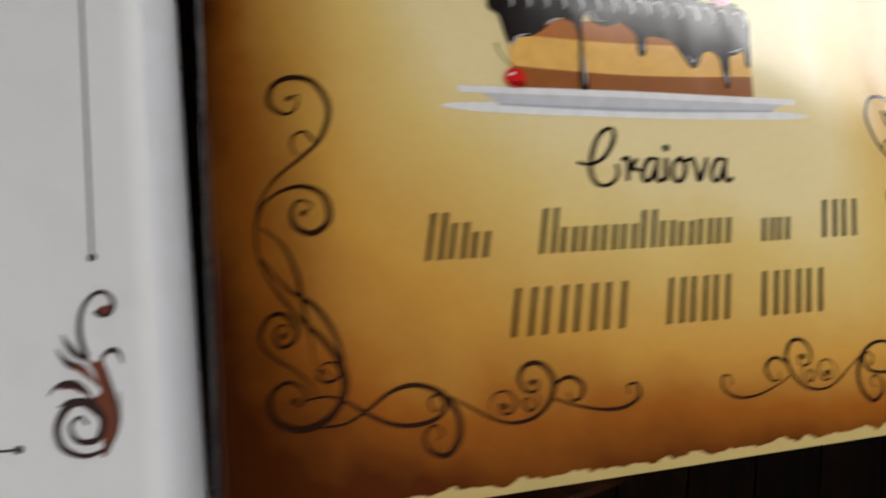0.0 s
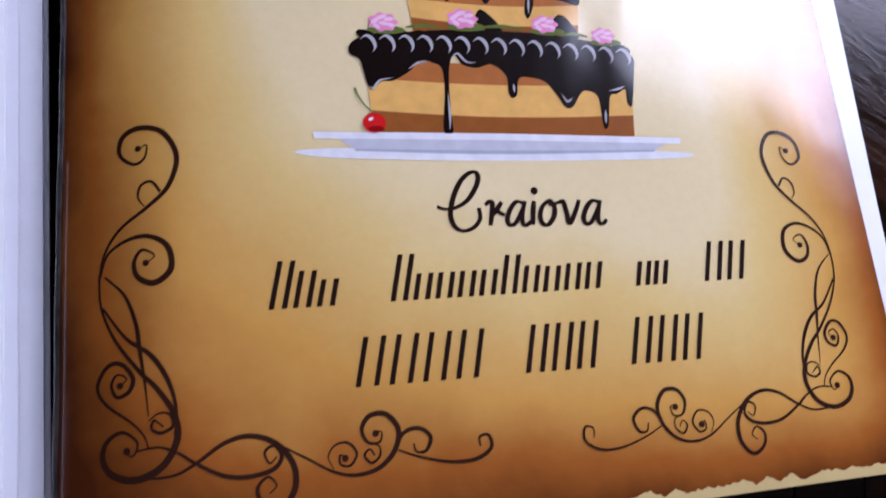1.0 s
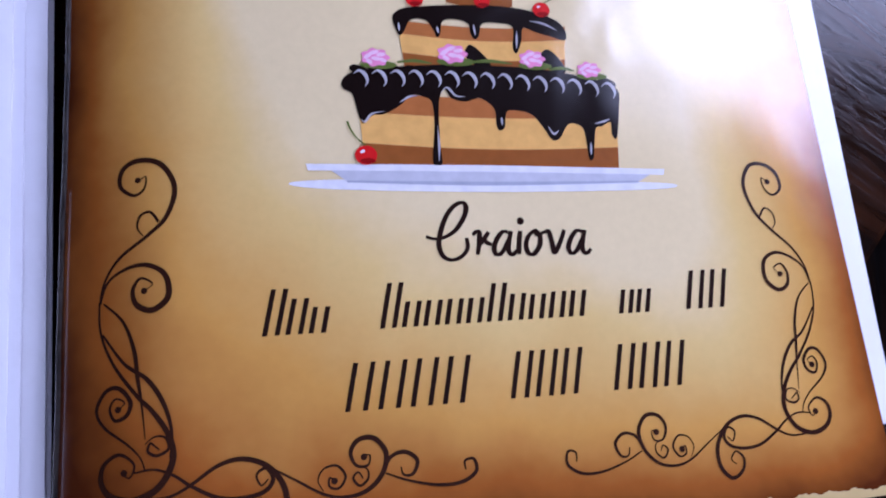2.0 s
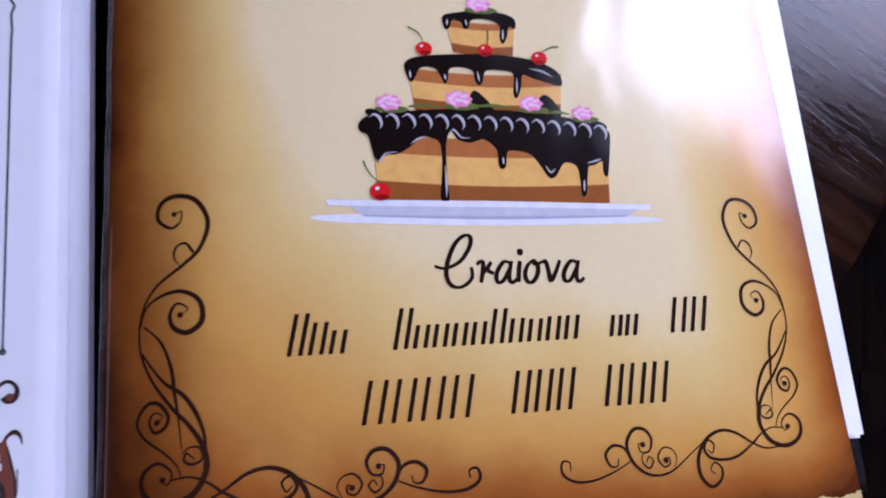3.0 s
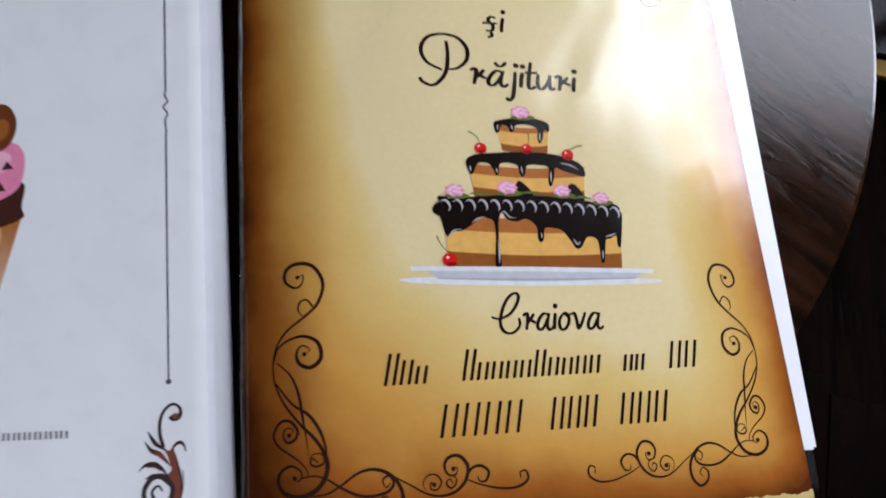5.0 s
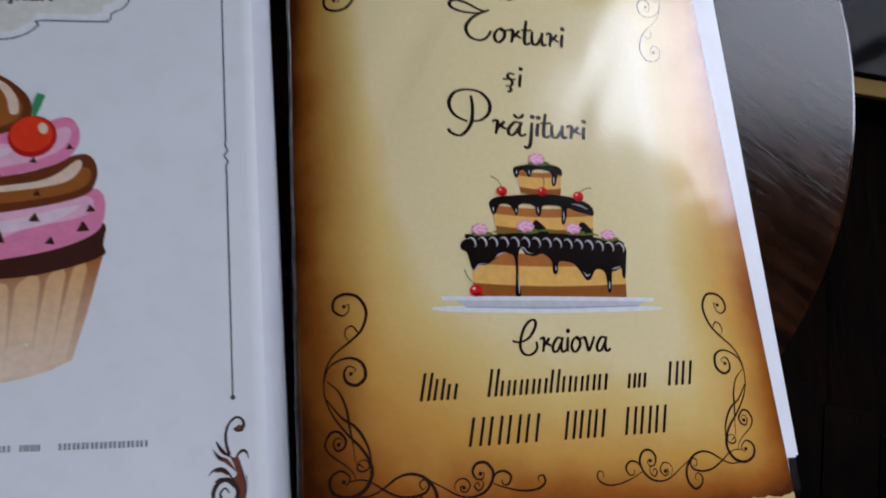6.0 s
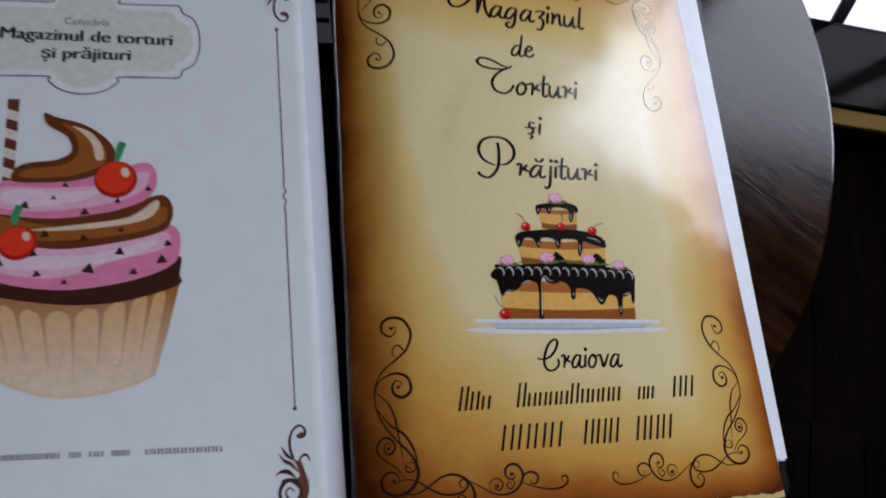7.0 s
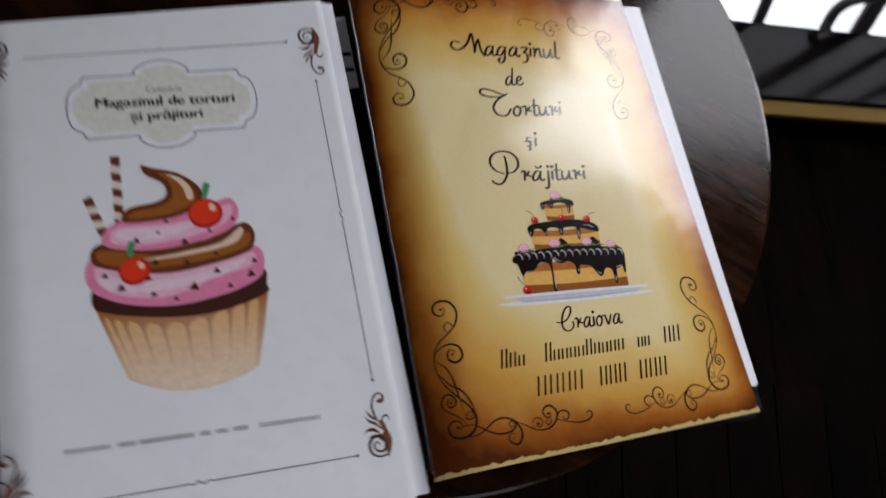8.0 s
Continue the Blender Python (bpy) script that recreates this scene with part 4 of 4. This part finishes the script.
def printed_cupcake(parent):
    shape("straw", INK_STRAW, [(-149.5, 223.8), (-144.2, 223.7), (-144.8, 178.6), (-149.9, 178.8)], 1, parent, False)
    shape("straw_stripe", INK_STRIPE, [(-149.5, 223.8), (-144.2, 223.7), (-144.3, 216.8), (-149.5, 218.6)], 2, parent, False)
    shape("straw_stripe", INK_STRIPE, [(-149.6, 213.5), (-144.4, 211.7), (-144.4, 206.6), (-149.6, 208.5)], 2, parent, False)
    shape("straw_stripe", INK_STRIPE, [(-149.6, 203.5), (-144.5, 201.6), (-144.5, 196.6), (-149.7, 198.5)], 2, parent, False)
    shape("straw_stripe", INK_STRIPE, [(-149.7, 193.5), (-144.6, 191.6), (-144.7, 186.7), (-149.8, 188.6)], 2, parent, False)
    shape("straw_stripe", INK_STRIPE, [(-149.8, 183.7), (-144.7, 181.8), (-144.8, 176.9), (-149.9, 178.8)], 2, parent, False)
    shape("straw", INK_STRAW, [(-165.9, 197.5), (-161.2, 199.6), (-153.8, 176.3), (-158.5, 174.4)], 1, parent, False)
    shape("straw_stripe", INK_STRIPE, [(-165.9, 197.5), (-161.2, 199.6), (-159.1, 193.2), (-164.4, 192.9)], 2, parent, False)
    shape("straw_stripe", INK_STRIPE, [(-162.9, 188.2), (-157.7, 188.6), (-156.2, 183.9), (-161.4, 183.6)], 2, parent, False)
    shape("straw_stripe", INK_STRIPE, [(-160.0, 179.0), (-154.7, 179.3), (-153.3, 174.7), (-158.5, 174.4)], 2, parent, False)
    shape("wrapper", INK_WRAP, [(-163.9, 132.0), (-144.1, 129.6), (-120.6, 126.1), (-96.3, 127.1), (-70.7, 129.9), (-76.4, 104.9), (-81.5, 86.3), (-89.8, 82.4), (-99.6, 79.9), (-109.7, 78.4), (-120.4, 78.5), (-128.7, 79.8), (-136.4, 82.4), (-143.5, 85.6), (-149.5, 89.2), (-155.6, 107.0)], 1, parent, False)
    shape("pleat", INK_PLEAT, [(-158.8, 122.2), (-158.9, 125.0), (-159.1, 126.2), (-156.9, 124.1), (-156.2, 121.2), (-147.7, 97.3), (-144.7, 88.2), (-146.4, 88.6), (-148.0, 89.7), (-151.3, 98.9)], 2, parent, False)
    shape("pleat", INK_PLEAT, [(-154.2, 120.5), (-154.0, 123.2), (-153.4, 124.1), (-150.8, 121.8), (-149.9, 119.0), (-142.4, 95.1), (-139.9, 86.0), (-142.2, 86.7), (-144.5, 88.1), (-147.4, 97.2)], 2, parent, False)
    shape("pleat", INK_PLEAT, [(-147.9, 118.3), (-147.3, 121.0), (-145.6, 121.6), (-142.1, 119.1), (-141.0, 116.3), (-135.0, 92.4), (-133.0, 83.4), (-136.3, 84.3), (-139.6, 85.9), (-142.2, 95.0)], 2, parent, False)
    shape("pleat", INK_PLEAT, [(-139.0, 115.8), (-138.0, 118.4), (-135.5, 119.2), (-131.5, 117.0), (-130.3, 114.2), (-126.1, 90.1), (-124.7, 81.1), (-128.8, 81.8), (-132.7, 83.3), (-134.7, 92.4)], 2, parent, False)
    shape("pleat", INK_PLEAT, [(-128.2, 113.9), (-127.0, 116.6), (-123.6, 118.0), (-119.4, 116.5), (-118.1, 113.6), (-115.9, 89.0), (-115.4, 80.1), (-120.0, 80.1), (-124.5, 81.1), (-125.8, 90.1)], 2, parent, False)
    shape("pleat", INK_PLEAT, [(-115.9, 113.7), (-114.6, 116.4), (-111.1, 118.6), (-107.1, 117.9), (-106.0, 115.0), (-105.9, 89.6), (-106.1, 80.6), (-110.6, 79.9), (-115.1, 80.1), (-115.6, 89.0)], 2, parent, False)
    shape("pleat", INK_PLEAT, [(-103.8, 115.4), (-102.5, 118.1), (-98.9, 120.9), (-95.4, 120.7), (-94.5, 117.7), (-96.4, 91.3), (-97.4, 82.4), (-101.6, 81.1), (-105.8, 80.7), (-105.6, 89.6)], 2, parent, False)
    shape("pleat", INK_PLEAT, [(-92.3, 118.4), (-91.1, 121.1), (-88.1, 123.8), (-85.7, 123.5), (-85.1, 120.6), (-88.6, 93.4), (-90.2, 84.5), (-93.7, 83.1), (-97.1, 82.5), (-96.1, 91.4)], 2, parent, False)
    shape("pleat", INK_PLEAT, [(-82.9, 121.3), (-81.8, 124.1), (-79.0, 126.7), (-77.4, 125.3), (-77.1, 122.4), (-82.0, 95.5), (-84.1, 86.5), (-87.0, 85.2), (-89.9, 84.6), (-88.3, 93.5)], 2, parent, False)
    shape("chocolate_base", INK_COCOA, [(-164.3, 141.5), (-154.9, 138.5), (-120.4, 133.2), (-87.1, 135.0), (-71.4, 142.5), (-71.0, 133.2), (-70.8, 128.6), (-83.3, 123.9), (-101.0, 120.5), (-120.9, 120.5), (-144.3, 124.3), (-159.1, 128.5), (-164.4, 132.1)], 3, parent, True)
    shape("lower_frosting", INK_PINK_DEEP, [(-167.6, 151.1), (-166.2, 157.3), (-162.0, 160.8), (-143.3, 155.5), (-109.1, 153.4), (-79.1, 157.8), (-71.8, 155.2), (-70.7, 147.1), (-73.2, 139.3), (-83.5, 133.6), (-100.4, 129.4), (-122.0, 127.5), (-144.1, 130.8), (-160.3, 137.9), (-166.1, 144.6)], 4, parent, True)
    shape("frosting_light", INK_PINK, [(-162.7, 150.7), (-159.9, 155.5), (-137.8, 151.2), (-103.5, 149.7), (-79.4, 154.5), (-75.2, 150.1), (-80.2, 145.2), (-101.2, 140.7), (-113.0, 135.6), (-130.1, 133.3), (-149.4, 136.9), (-159.6, 143.5)], 5, parent, True)
    shape("frosting_gleam", INK_PINK_PALE, [(-161.2, 148.0), (-155.9, 150.1), (-138.1, 144.8), (-109.6, 144.3), (-81.2, 150.6), (-92.2, 142.9), (-115.7, 138.4), (-138.3, 137.8), (-154.8, 141.2)], 6, parent, True)
    shape("middle_swirl", INK_CARAMEL_DARK, [(-163.9, 160.3), (-163.0, 166.1), (-155.5, 169.1), (-131.6, 163.7), (-102.5, 164.9), (-87.1, 171.3), (-78.5, 173.1), (-74.4, 167.7), (-74.7, 160.2), (-79.4, 154.5), (-97.6, 149.9), (-123.8, 147.1), (-147.6, 151.3), (-160.5, 155.6)], 7, parent, True)
    shape("swirl_light", INK_CARAMEL, [(-160.9, 160.7), (-159.2, 165.1), (-148.6, 163.7), (-123.3, 157.8), (-96.9, 159.8), (-83.0, 166.2), (-77.2, 166.5), (-77.8, 159.7), (-88.3, 155.1), (-112.1, 151.7), (-135.0, 151.6), (-154.4, 155.7)], 8, parent, True)
    shape("swirl_streak", INK_CREAM, [(-136.2, 156.9), (-114.6, 159.1), (-93.8, 162.3), (-81.8, 170.6), (-80.9, 166.1), (-87.4, 160.4), (-106.0, 157.2), (-126.3, 156.1)], 9, parent, True)
    shape("upper_frosting", INK_PINK_DEEP, [(-157.4, 170.8), (-155.5, 176.6), (-148.1, 181.5), (-128.0, 180.8), (-104.3, 184.4), (-88.2, 190.1), (-82.4, 186.2), (-81.8, 177.8), (-87.9, 170.0), (-105.5, 164.5), (-128.8, 162.2), (-148.6, 164.7), (-155.8, 167.5)], 10, parent, True)
    shape("frosting_light", INK_PINK, [(-153.4, 171.2), (-148.8, 178.2), (-128.2, 177.5), (-101.6, 179.1), (-87.3, 185.8), (-85.3, 180.1), (-92.4, 173.0), (-111.2, 167.6), (-134.4, 165.9), (-148.5, 167.6)], 11, parent, True)
    shape("frosting_gleam", INK_PINK_PALE, [(-150.6, 173.7), (-142.5, 177.1), (-122.5, 175.1), (-107.8, 176.1), (-113.9, 171.1), (-131.4, 168.3), (-145.6, 169.4)], 12, parent, True)
    shape("top_swirl", INK_CARAMEL_DARK, [(-145.3, 181.3), (-144.5, 187.3), (-138.6, 190.3), (-127.0, 191.7), (-120.3, 196.1), (-122.3, 203.9), (-130.9, 209.9), (-133.0, 216.4), (-127.2, 214.0), (-114.2, 209.8), (-103.8, 201.5), (-100.7, 193.6), (-103.5, 186.8), (-116.3, 181.4), (-133.8, 180.2)], 13, parent, True)
    shape("swirl_light", INK_CARAMEL, [(-141.2, 183.0), (-139.3, 187.0), (-124.8, 188.8), (-117.4, 194.6), (-118.7, 204.4), (-124.9, 211.0), (-115.0, 207.0), (-106.9, 200.3), (-104.4, 193.1), (-108.3, 187.8), (-122.1, 183.2)], 14, parent, True)
    shape("swirl_streak", INK_CREAM, [(-120.2, 209.4), (-112.0, 206.2), (-107.0, 199.6), (-105.9, 192.5), (-109.2, 192.0), (-111.2, 199.8), (-115.6, 205.6)], 15, parent, True)
    big_cherry(parent, -100.0, 181.4, 9.6, [(-99.7, 190.7), (-98.7, 196.3), (-97.2, 200.8)])
    big_cherry(parent, -141.5, 150.5, 8.4, [(-143.4, 159.4), (-143.0, 163.9), (-141.4, 168.7)])
    chip(parent, -139.4, 168.9, 1.82, -12)
    chip(parent, -127.2, 172.4, 1.04, -5)
    chip(parent, -113.4, 165.0, 1.82, 2)
    chip(parent, -85.3, 176.3, 1.30, 9)
    chip(parent, -99.2, 170.4, 1.30, -8)
    chip(parent, -149.3, 141.3, 2.08, -1)
    chip(parent, -134.7, 145.1, 1.56, 6)
    chip(parent, -110.9, 137.0, 2.34, -11)
    chip(parent, -97.7, 145.0, 1.82, -4)
    chip(parent, -79.0, 140.5, 2.08, 3)
    chip(parent, -132.8, 135.4, 1.56, 10)
    chip(parent, -91.3, 135.0, 1.56, -7)
    chip(parent, -121.2, 131.2, 1.30, 0)
    chip(parent, -76.3, 148.5, 1.56, 7)
    chip(parent, -157.3, 149.6, 1.56, -10)
    chip(parent, -122.3, 178.8, 1.30, -3)
    chip(parent, -130.3, 154.5, 1.82, 4)
    chip(parent, -113.5, 152.2, 1.56, 11)
    chip(parent, -97.2, 155.8, 1.30, -6)


# leaf scroll at a corner of the white cover; turned over for the upper corner
def corner_leaf(parent, flip_x, flip_y):
    shape("leaf_body", INK_LEAF, [turned(p, flip_x, flip_y, WHITE_MID) for p in [(-24.4, 45.7), (-22.6, 44.5), (-21.6, 45.4), (-21.0, 46.4), (-20.7, 43.6), (-19.9, 39.8), (-18.7, 35.4), (-18.6, 31.1), (-19.5, 27.5), (-20.9, 24.9), (-21.9, 24.4), (-21.7, 27.1), (-21.9, 30.8), (-22.7, 33.6), (-24.0, 35.5), (-23.0, 36.9), (-21.8, 38.1), (-22.3, 40.6), (-23.2, 43.2)]], 1, parent)
    scroll(parent, [(-21.6, 56.3), (-20.9, 55.4), (-19.6, 55.4), (-18.7, 56.6), (-18.8, 58.3), (-20.1, 59.7), (-21.9, 59.8), (-24.1, 57.9), (-25.4, 54.7), (-25.5, 50.3), (-24.3, 45.7)], 2.6, 0.9, 1.2, flip_x, flip_y, INK_LEAF_DARK, 3, WHITE_MID)
    scroll(parent, [(-21.2, 56.4), (-20.4, 56.0), (-19.4, 56.4)], 0.6, 2.2, 0.6, flip_x, flip_y, INK_LEAF, 3, WHITE_MID)
    scroll(parent, [(-21.3, 44.9), (-20.4, 46.3), (-18.9, 47.0), (-17.6, 46.0), (-17.0, 43.8)], 0.5, 1.2, 0.3, flip_x, flip_y, INK_LEAF_DARK, 3, WHITE_MID)
    scroll(parent, [(-29.4, 51.3), (-27.1, 47.4), (-24.0, 44.9)], 0.2, 1.4, 0.4, flip_x, flip_y, INK_LEAF_DARK, 3, WHITE_MID)
    scroll(parent, [(-30.6, 48.3), (-28.3, 45.0), (-25.1, 43.2), (-22.1, 39.5)], 0.2, 1.6, 0.4, flip_x, flip_y, INK_LEAF_DARK, 3, WHITE_MID)
    scroll(parent, [(-27.5, 44.4), (-25.1, 42.9), (-22.3, 39.8)], 0.3, 1.3, 0.4, flip_x, flip_y, INK_LEAF, 3, WHITE_MID)
    scroll(parent, [(-32.4, 38.3), (-30.4, 40.2), (-27.4, 40.5), (-25.0, 38.9), (-22.8, 35.9)], 0.2, 1.5, 0.4, flip_x, flip_y, INK_LEAF_DARK, 3, WHITE_MID)
    scroll(parent, [(-29.9, 39.5), (-27.4, 40.0), (-25.1, 38.4)], 0.3, 1.4, 0.8, flip_x, flip_y, INK_LEAF, 3, WHITE_MID)
    scroll(parent, [(-30.4, 35.7), (-27.9, 36.7), (-25.0, 35.8), (-22.7, 33.2)], 0.2, 1.4, 0.4, flip_x, flip_y, INK_LEAF_DARK, 3, WHITE_MID)
    scroll(parent, [(-20.7, 43.6), (-19.7, 39.8), (-18.6, 35.1), (-18.6, 31.1)], 0.4, 0.6, 0.4, flip_x, flip_y, INK_LEAF_DARK, 3, WHITE_MID)
    scroll(parent, [(-18.0, 37.8), (-18.2, 31.5), (-20.3, 26.9), (-25.0, 25.0), (-29.6, 27.1), (-30.7, 31.7), (-28.2, 35.8), (-24.3, 36.1), (-21.5, 32.3), (-22.8, 28.2), (-26.6, 28.3), (-28.1, 31.4), (-26.2, 33.3), (-24.7, 31.5)], 0.3, 1.7, 0.6, flip_x, flip_y, INK_LEAF_DARK, 3, WHITE_MID)


# ---- tan front sheet: print ----
TOP_OF[front.name] = Z + 0.00005
DIP_OF[front.name] = (0.0, 0.011)
for fx, fy in ((False, False), (True, False), (False, True), (True, True)):
    flourish(front, fx, fy)
printed_cake(front)
script(front, "Magazinul", 57.2, 135.0, 269.6, 0.95, INK_TEXT, -1.5)
script(front, "de", 90.0, 103.4, 247.3, 1.0, INK_TEXT, -0.5)
script(front, "Torturi", 70.3, 126.0, 224.5, 0.95, INK_TEXT, -0.6)
script(front, "și", 94.0, 103.2, 202.0, 0.95, INK_TEXT, -0.5)
script(front, "Prăjituri", 66.5, 131.0, 177.4, 0.93, INK_TEXT, -2.0)
script(front, "Craiova", 88.0, 130.2, 80.9, 1.08, INK_TEXT)
# street and telephone lines
for x0, x1, base, heights in ((48.0, 64.0, 62.4, (11.0, 8.5, 6.2)), (75.5, 127.5, 63.3, (11.0, 6.2, 6.2, 6.2, 6.2, 9.5, 6.6, 6.2, 6.6, 6.6)), (135.5, 144.5, 65.1, (6.0, 6.0)), (153.5, 165.5, 65.7, (10.0, 10.0)),
                              (66.5, 97.0, 44.2, (11.2,) * 4), (106.0, 124.5, 45.4, (11.2,) * 3), (132.0, 151.5, 46.2, (11.2,) * 3)):
    bar_word(front, x0, x1, base, heights, INK_TEXT)

# ---- white cover: print ----
TOP_OF[cover.name] = WHITE_TOP + 0.00005
for fx, fy in ((False, False), (False, True), (True, False), (True, True)):
    corner_leaf(cover, fx, fy)


def frame_line(pts, wave_at, along):
    """A thin printed rule with a little wave in its middle."""
    (ax, ay), (bx, by) = pts
    line = []
    for i in range(81):
        t = i / 80
        x, y = ax + (bx - ax) * t, ay + (by - ay) * t
        d = (t - wave_at) * math.hypot(bx - ax, by - ay)
        if abs(d) < 8.5:
            w = 1.25 * math.sin(d * 1.1) * (1 - abs(d) / 9.5)
            x, y = (x + w, y) if along == "y" else (x, y + w)
        line.append((x, y))
    scroll(cover, line, 0.55, 0.65, 0.55, False, False, INK_LINE, 1)


frame_line([(-22.6, 266.0), (-20.6, 67.8)], 0.485, "y")
frame_line([(-36.4, 27.8), (-192.0, 30.7)], 0.53, "x")
frame_line([(-37.6, 296.5), (-193.0, 294.0)], 0.49, "x")
for x, y in ((-22.6, 266.0), (-20.6, 67.8), (-36.4, 27.8), (-37.6, 296.5)):
    dot(cover, x, y, 0.95, mat=INK_LINE, layer=2)


def badge(grow, inset):
    """Outline of the label: straight shoulders, round bulges above, below and at both ends."""
    cx, cy = -116.1, 257.3
    w, h = 46.3 + grow, 21.0 + grow
    out = []
    top, end = 17.5 + grow * 0.6, 12.0 + grow * 0.5
    for sx, sy in ((1, 1), (1, -1), (-1, -1), (-1, 1)):
        bulge = [(top * math.sin(a), h + (9.5) * (math.cos(a) - math.cos(1.35)) / (1 - math.cos(1.35))) for a in [1.35 * i / 8 for i in range(9)]]
        side = [(w - 4.0, h), (w - 1.8, h - 0.5), (w - 0.5, h - 1.8), (w, h - 4.2)] + [(w + 8.5 * math.sin(radians(15 + 75 * i / 7)), (h - 6.0) * math.cos(radians(90 * i / 7))) for i in range(1, 8)]
        q = bulge + side
        if sx * sy < 0:
            q = q[::-1]
        out += [(cx + sx * x, cy + sy * y) for x, y in q]
    return out


rim = badge(0.0, 0)
shape("badge_rim", INK_BADGE_RIM, rim, 1, cover, False)
shape("badge_field", INK_BADGE, badge(-3.6, 0), 2, cover, False)
scroll(cover, rim + rim[:1], 0.7, 0.7, 0.7, False, False, INK_LINE, 3)
lettering(cover, "Cofetăria", -115.5, 265.4, 21, INK_GREY, 0.0, 1.0, 0.0, -1.5, 4)
lettering(cover, "Magazinul de torturi", -115.2, 256.0, 80, INK_BLACK, 0.0, 0.92, 0.0, -1.6, 4, 0.75)
lettering(cover, "și prăjituri", -115.7, 246.2, 41, INK_BLACK, 0.0, 0.92, 0.0, -0.8, 4, 0.75)
printed_cupcake(cover)
for x0, x1, n in ((-183.4, -161.3, 7), (-157.6, -149.0, 3), (-147.0, -119.8, 10), (-116.4, -111.2, 2), (-108.3, -102.0, 2), (-99.2, -91.7, 3), (-85.4, -52.5, 10)):
    bar_word(cover, x0, x1, 55.4 - (x0 + 183.4) * 0.033, (2.5,) * n, INK_GREY, 0.0, -0.033, 0.7, 2)
dot(cover, -98.5, 93.0, 0.6, mat=INK_BADGE_RIM, layer=4)

# ---- outside the window ----
rail = thing("window_railing", (0, 0, 0), "dark slanting metal railing bars behind the window glass", "railing")
placed(rail, WIN)
SLANT = math.tan(radians(18))


def tube(pts, r, n=12):
    """A round bar along points of the plane y = 0."""
    bm = bmesh.new()
    line = [Vector((x, 0.0, z)) for x, z in pts]
    rings = []
    for i, p in enumerate(line):
        d = (line[min(i + 1, len(line) - 1)] - line[max(i - 1, 0)]).normalized()
        side = Vector((d.z, 0.0, -d.x))
        rings.append([bm.verts.new(p + side * (r * math.cos(a)) + Vector((0, r * math.sin(a), 0))) for a in [2 * math.pi * k / n for k in range(n)]])
    for a, b in zip(rings, rings[1:]):
        for k in range(n):
            bm.faces.new([a[k], a[(k + 1) % n], b[(k + 1) % n], b[k]])
    bm.faces.new(rings[0])
    bm.faces.new(rings[-1][::-1])
    bmesh.ops.recalc_face_normals(bm, faces=bm.faces)
    bmesh.ops.translate(bm, vec=(0, LINE + 0.035, 0), verts=bm.verts[:])
    return bm


for x, w, top in ((-0.05, 0.022, -0.1), (0.088, 0.022, -0.1), (0.232, 0.022, -0.69), (0.307, 0.034, -0.1), (0.45, 0.022, -0.1), (0.59, 0.022, -0.1)):
    part("bar", tube([(x - (z + 0.70) * SLANT, z) for z in (-1.99, top)], w / 2), MAT_METAL, rail, smooth=True)
# one bar bends over and meets its neighbour
part("bent_bar", tube(smooth_line([(0.229, -0.692), (0.225, -0.668), (0.232, -0.645), (0.252, -0.628), (0.278, -0.618)], False), 0.011), MAT_METAL, rail, smooth=True)
part("foot_rail", box(-0.2, 1.3, LINE + 0.020, LINE + 0.050, -2.02, -1.98, 0.002), MAT_METAL, rail)

# ---- floor boards round the table ----
PLANK_W = 0.088
TURN_OF_BOARDS = pose(0, 0, 0, 0, 0, -13.7)
rng = random.Random(7)
for i in range(20):
    u = -0.35 + i * PLANK_W
    # boards end below the threshold, whose face runs at seven degrees to x
    far = 0.52 - 0.045 * i * PLANK_W - 0.24 * u
    cuts = [-1.25, -0.75 + 0.4 * rng.random(), -0.2 + 0.35 * rng.random(), far]
    for a, b in zip(cuts, cuts[1:]):
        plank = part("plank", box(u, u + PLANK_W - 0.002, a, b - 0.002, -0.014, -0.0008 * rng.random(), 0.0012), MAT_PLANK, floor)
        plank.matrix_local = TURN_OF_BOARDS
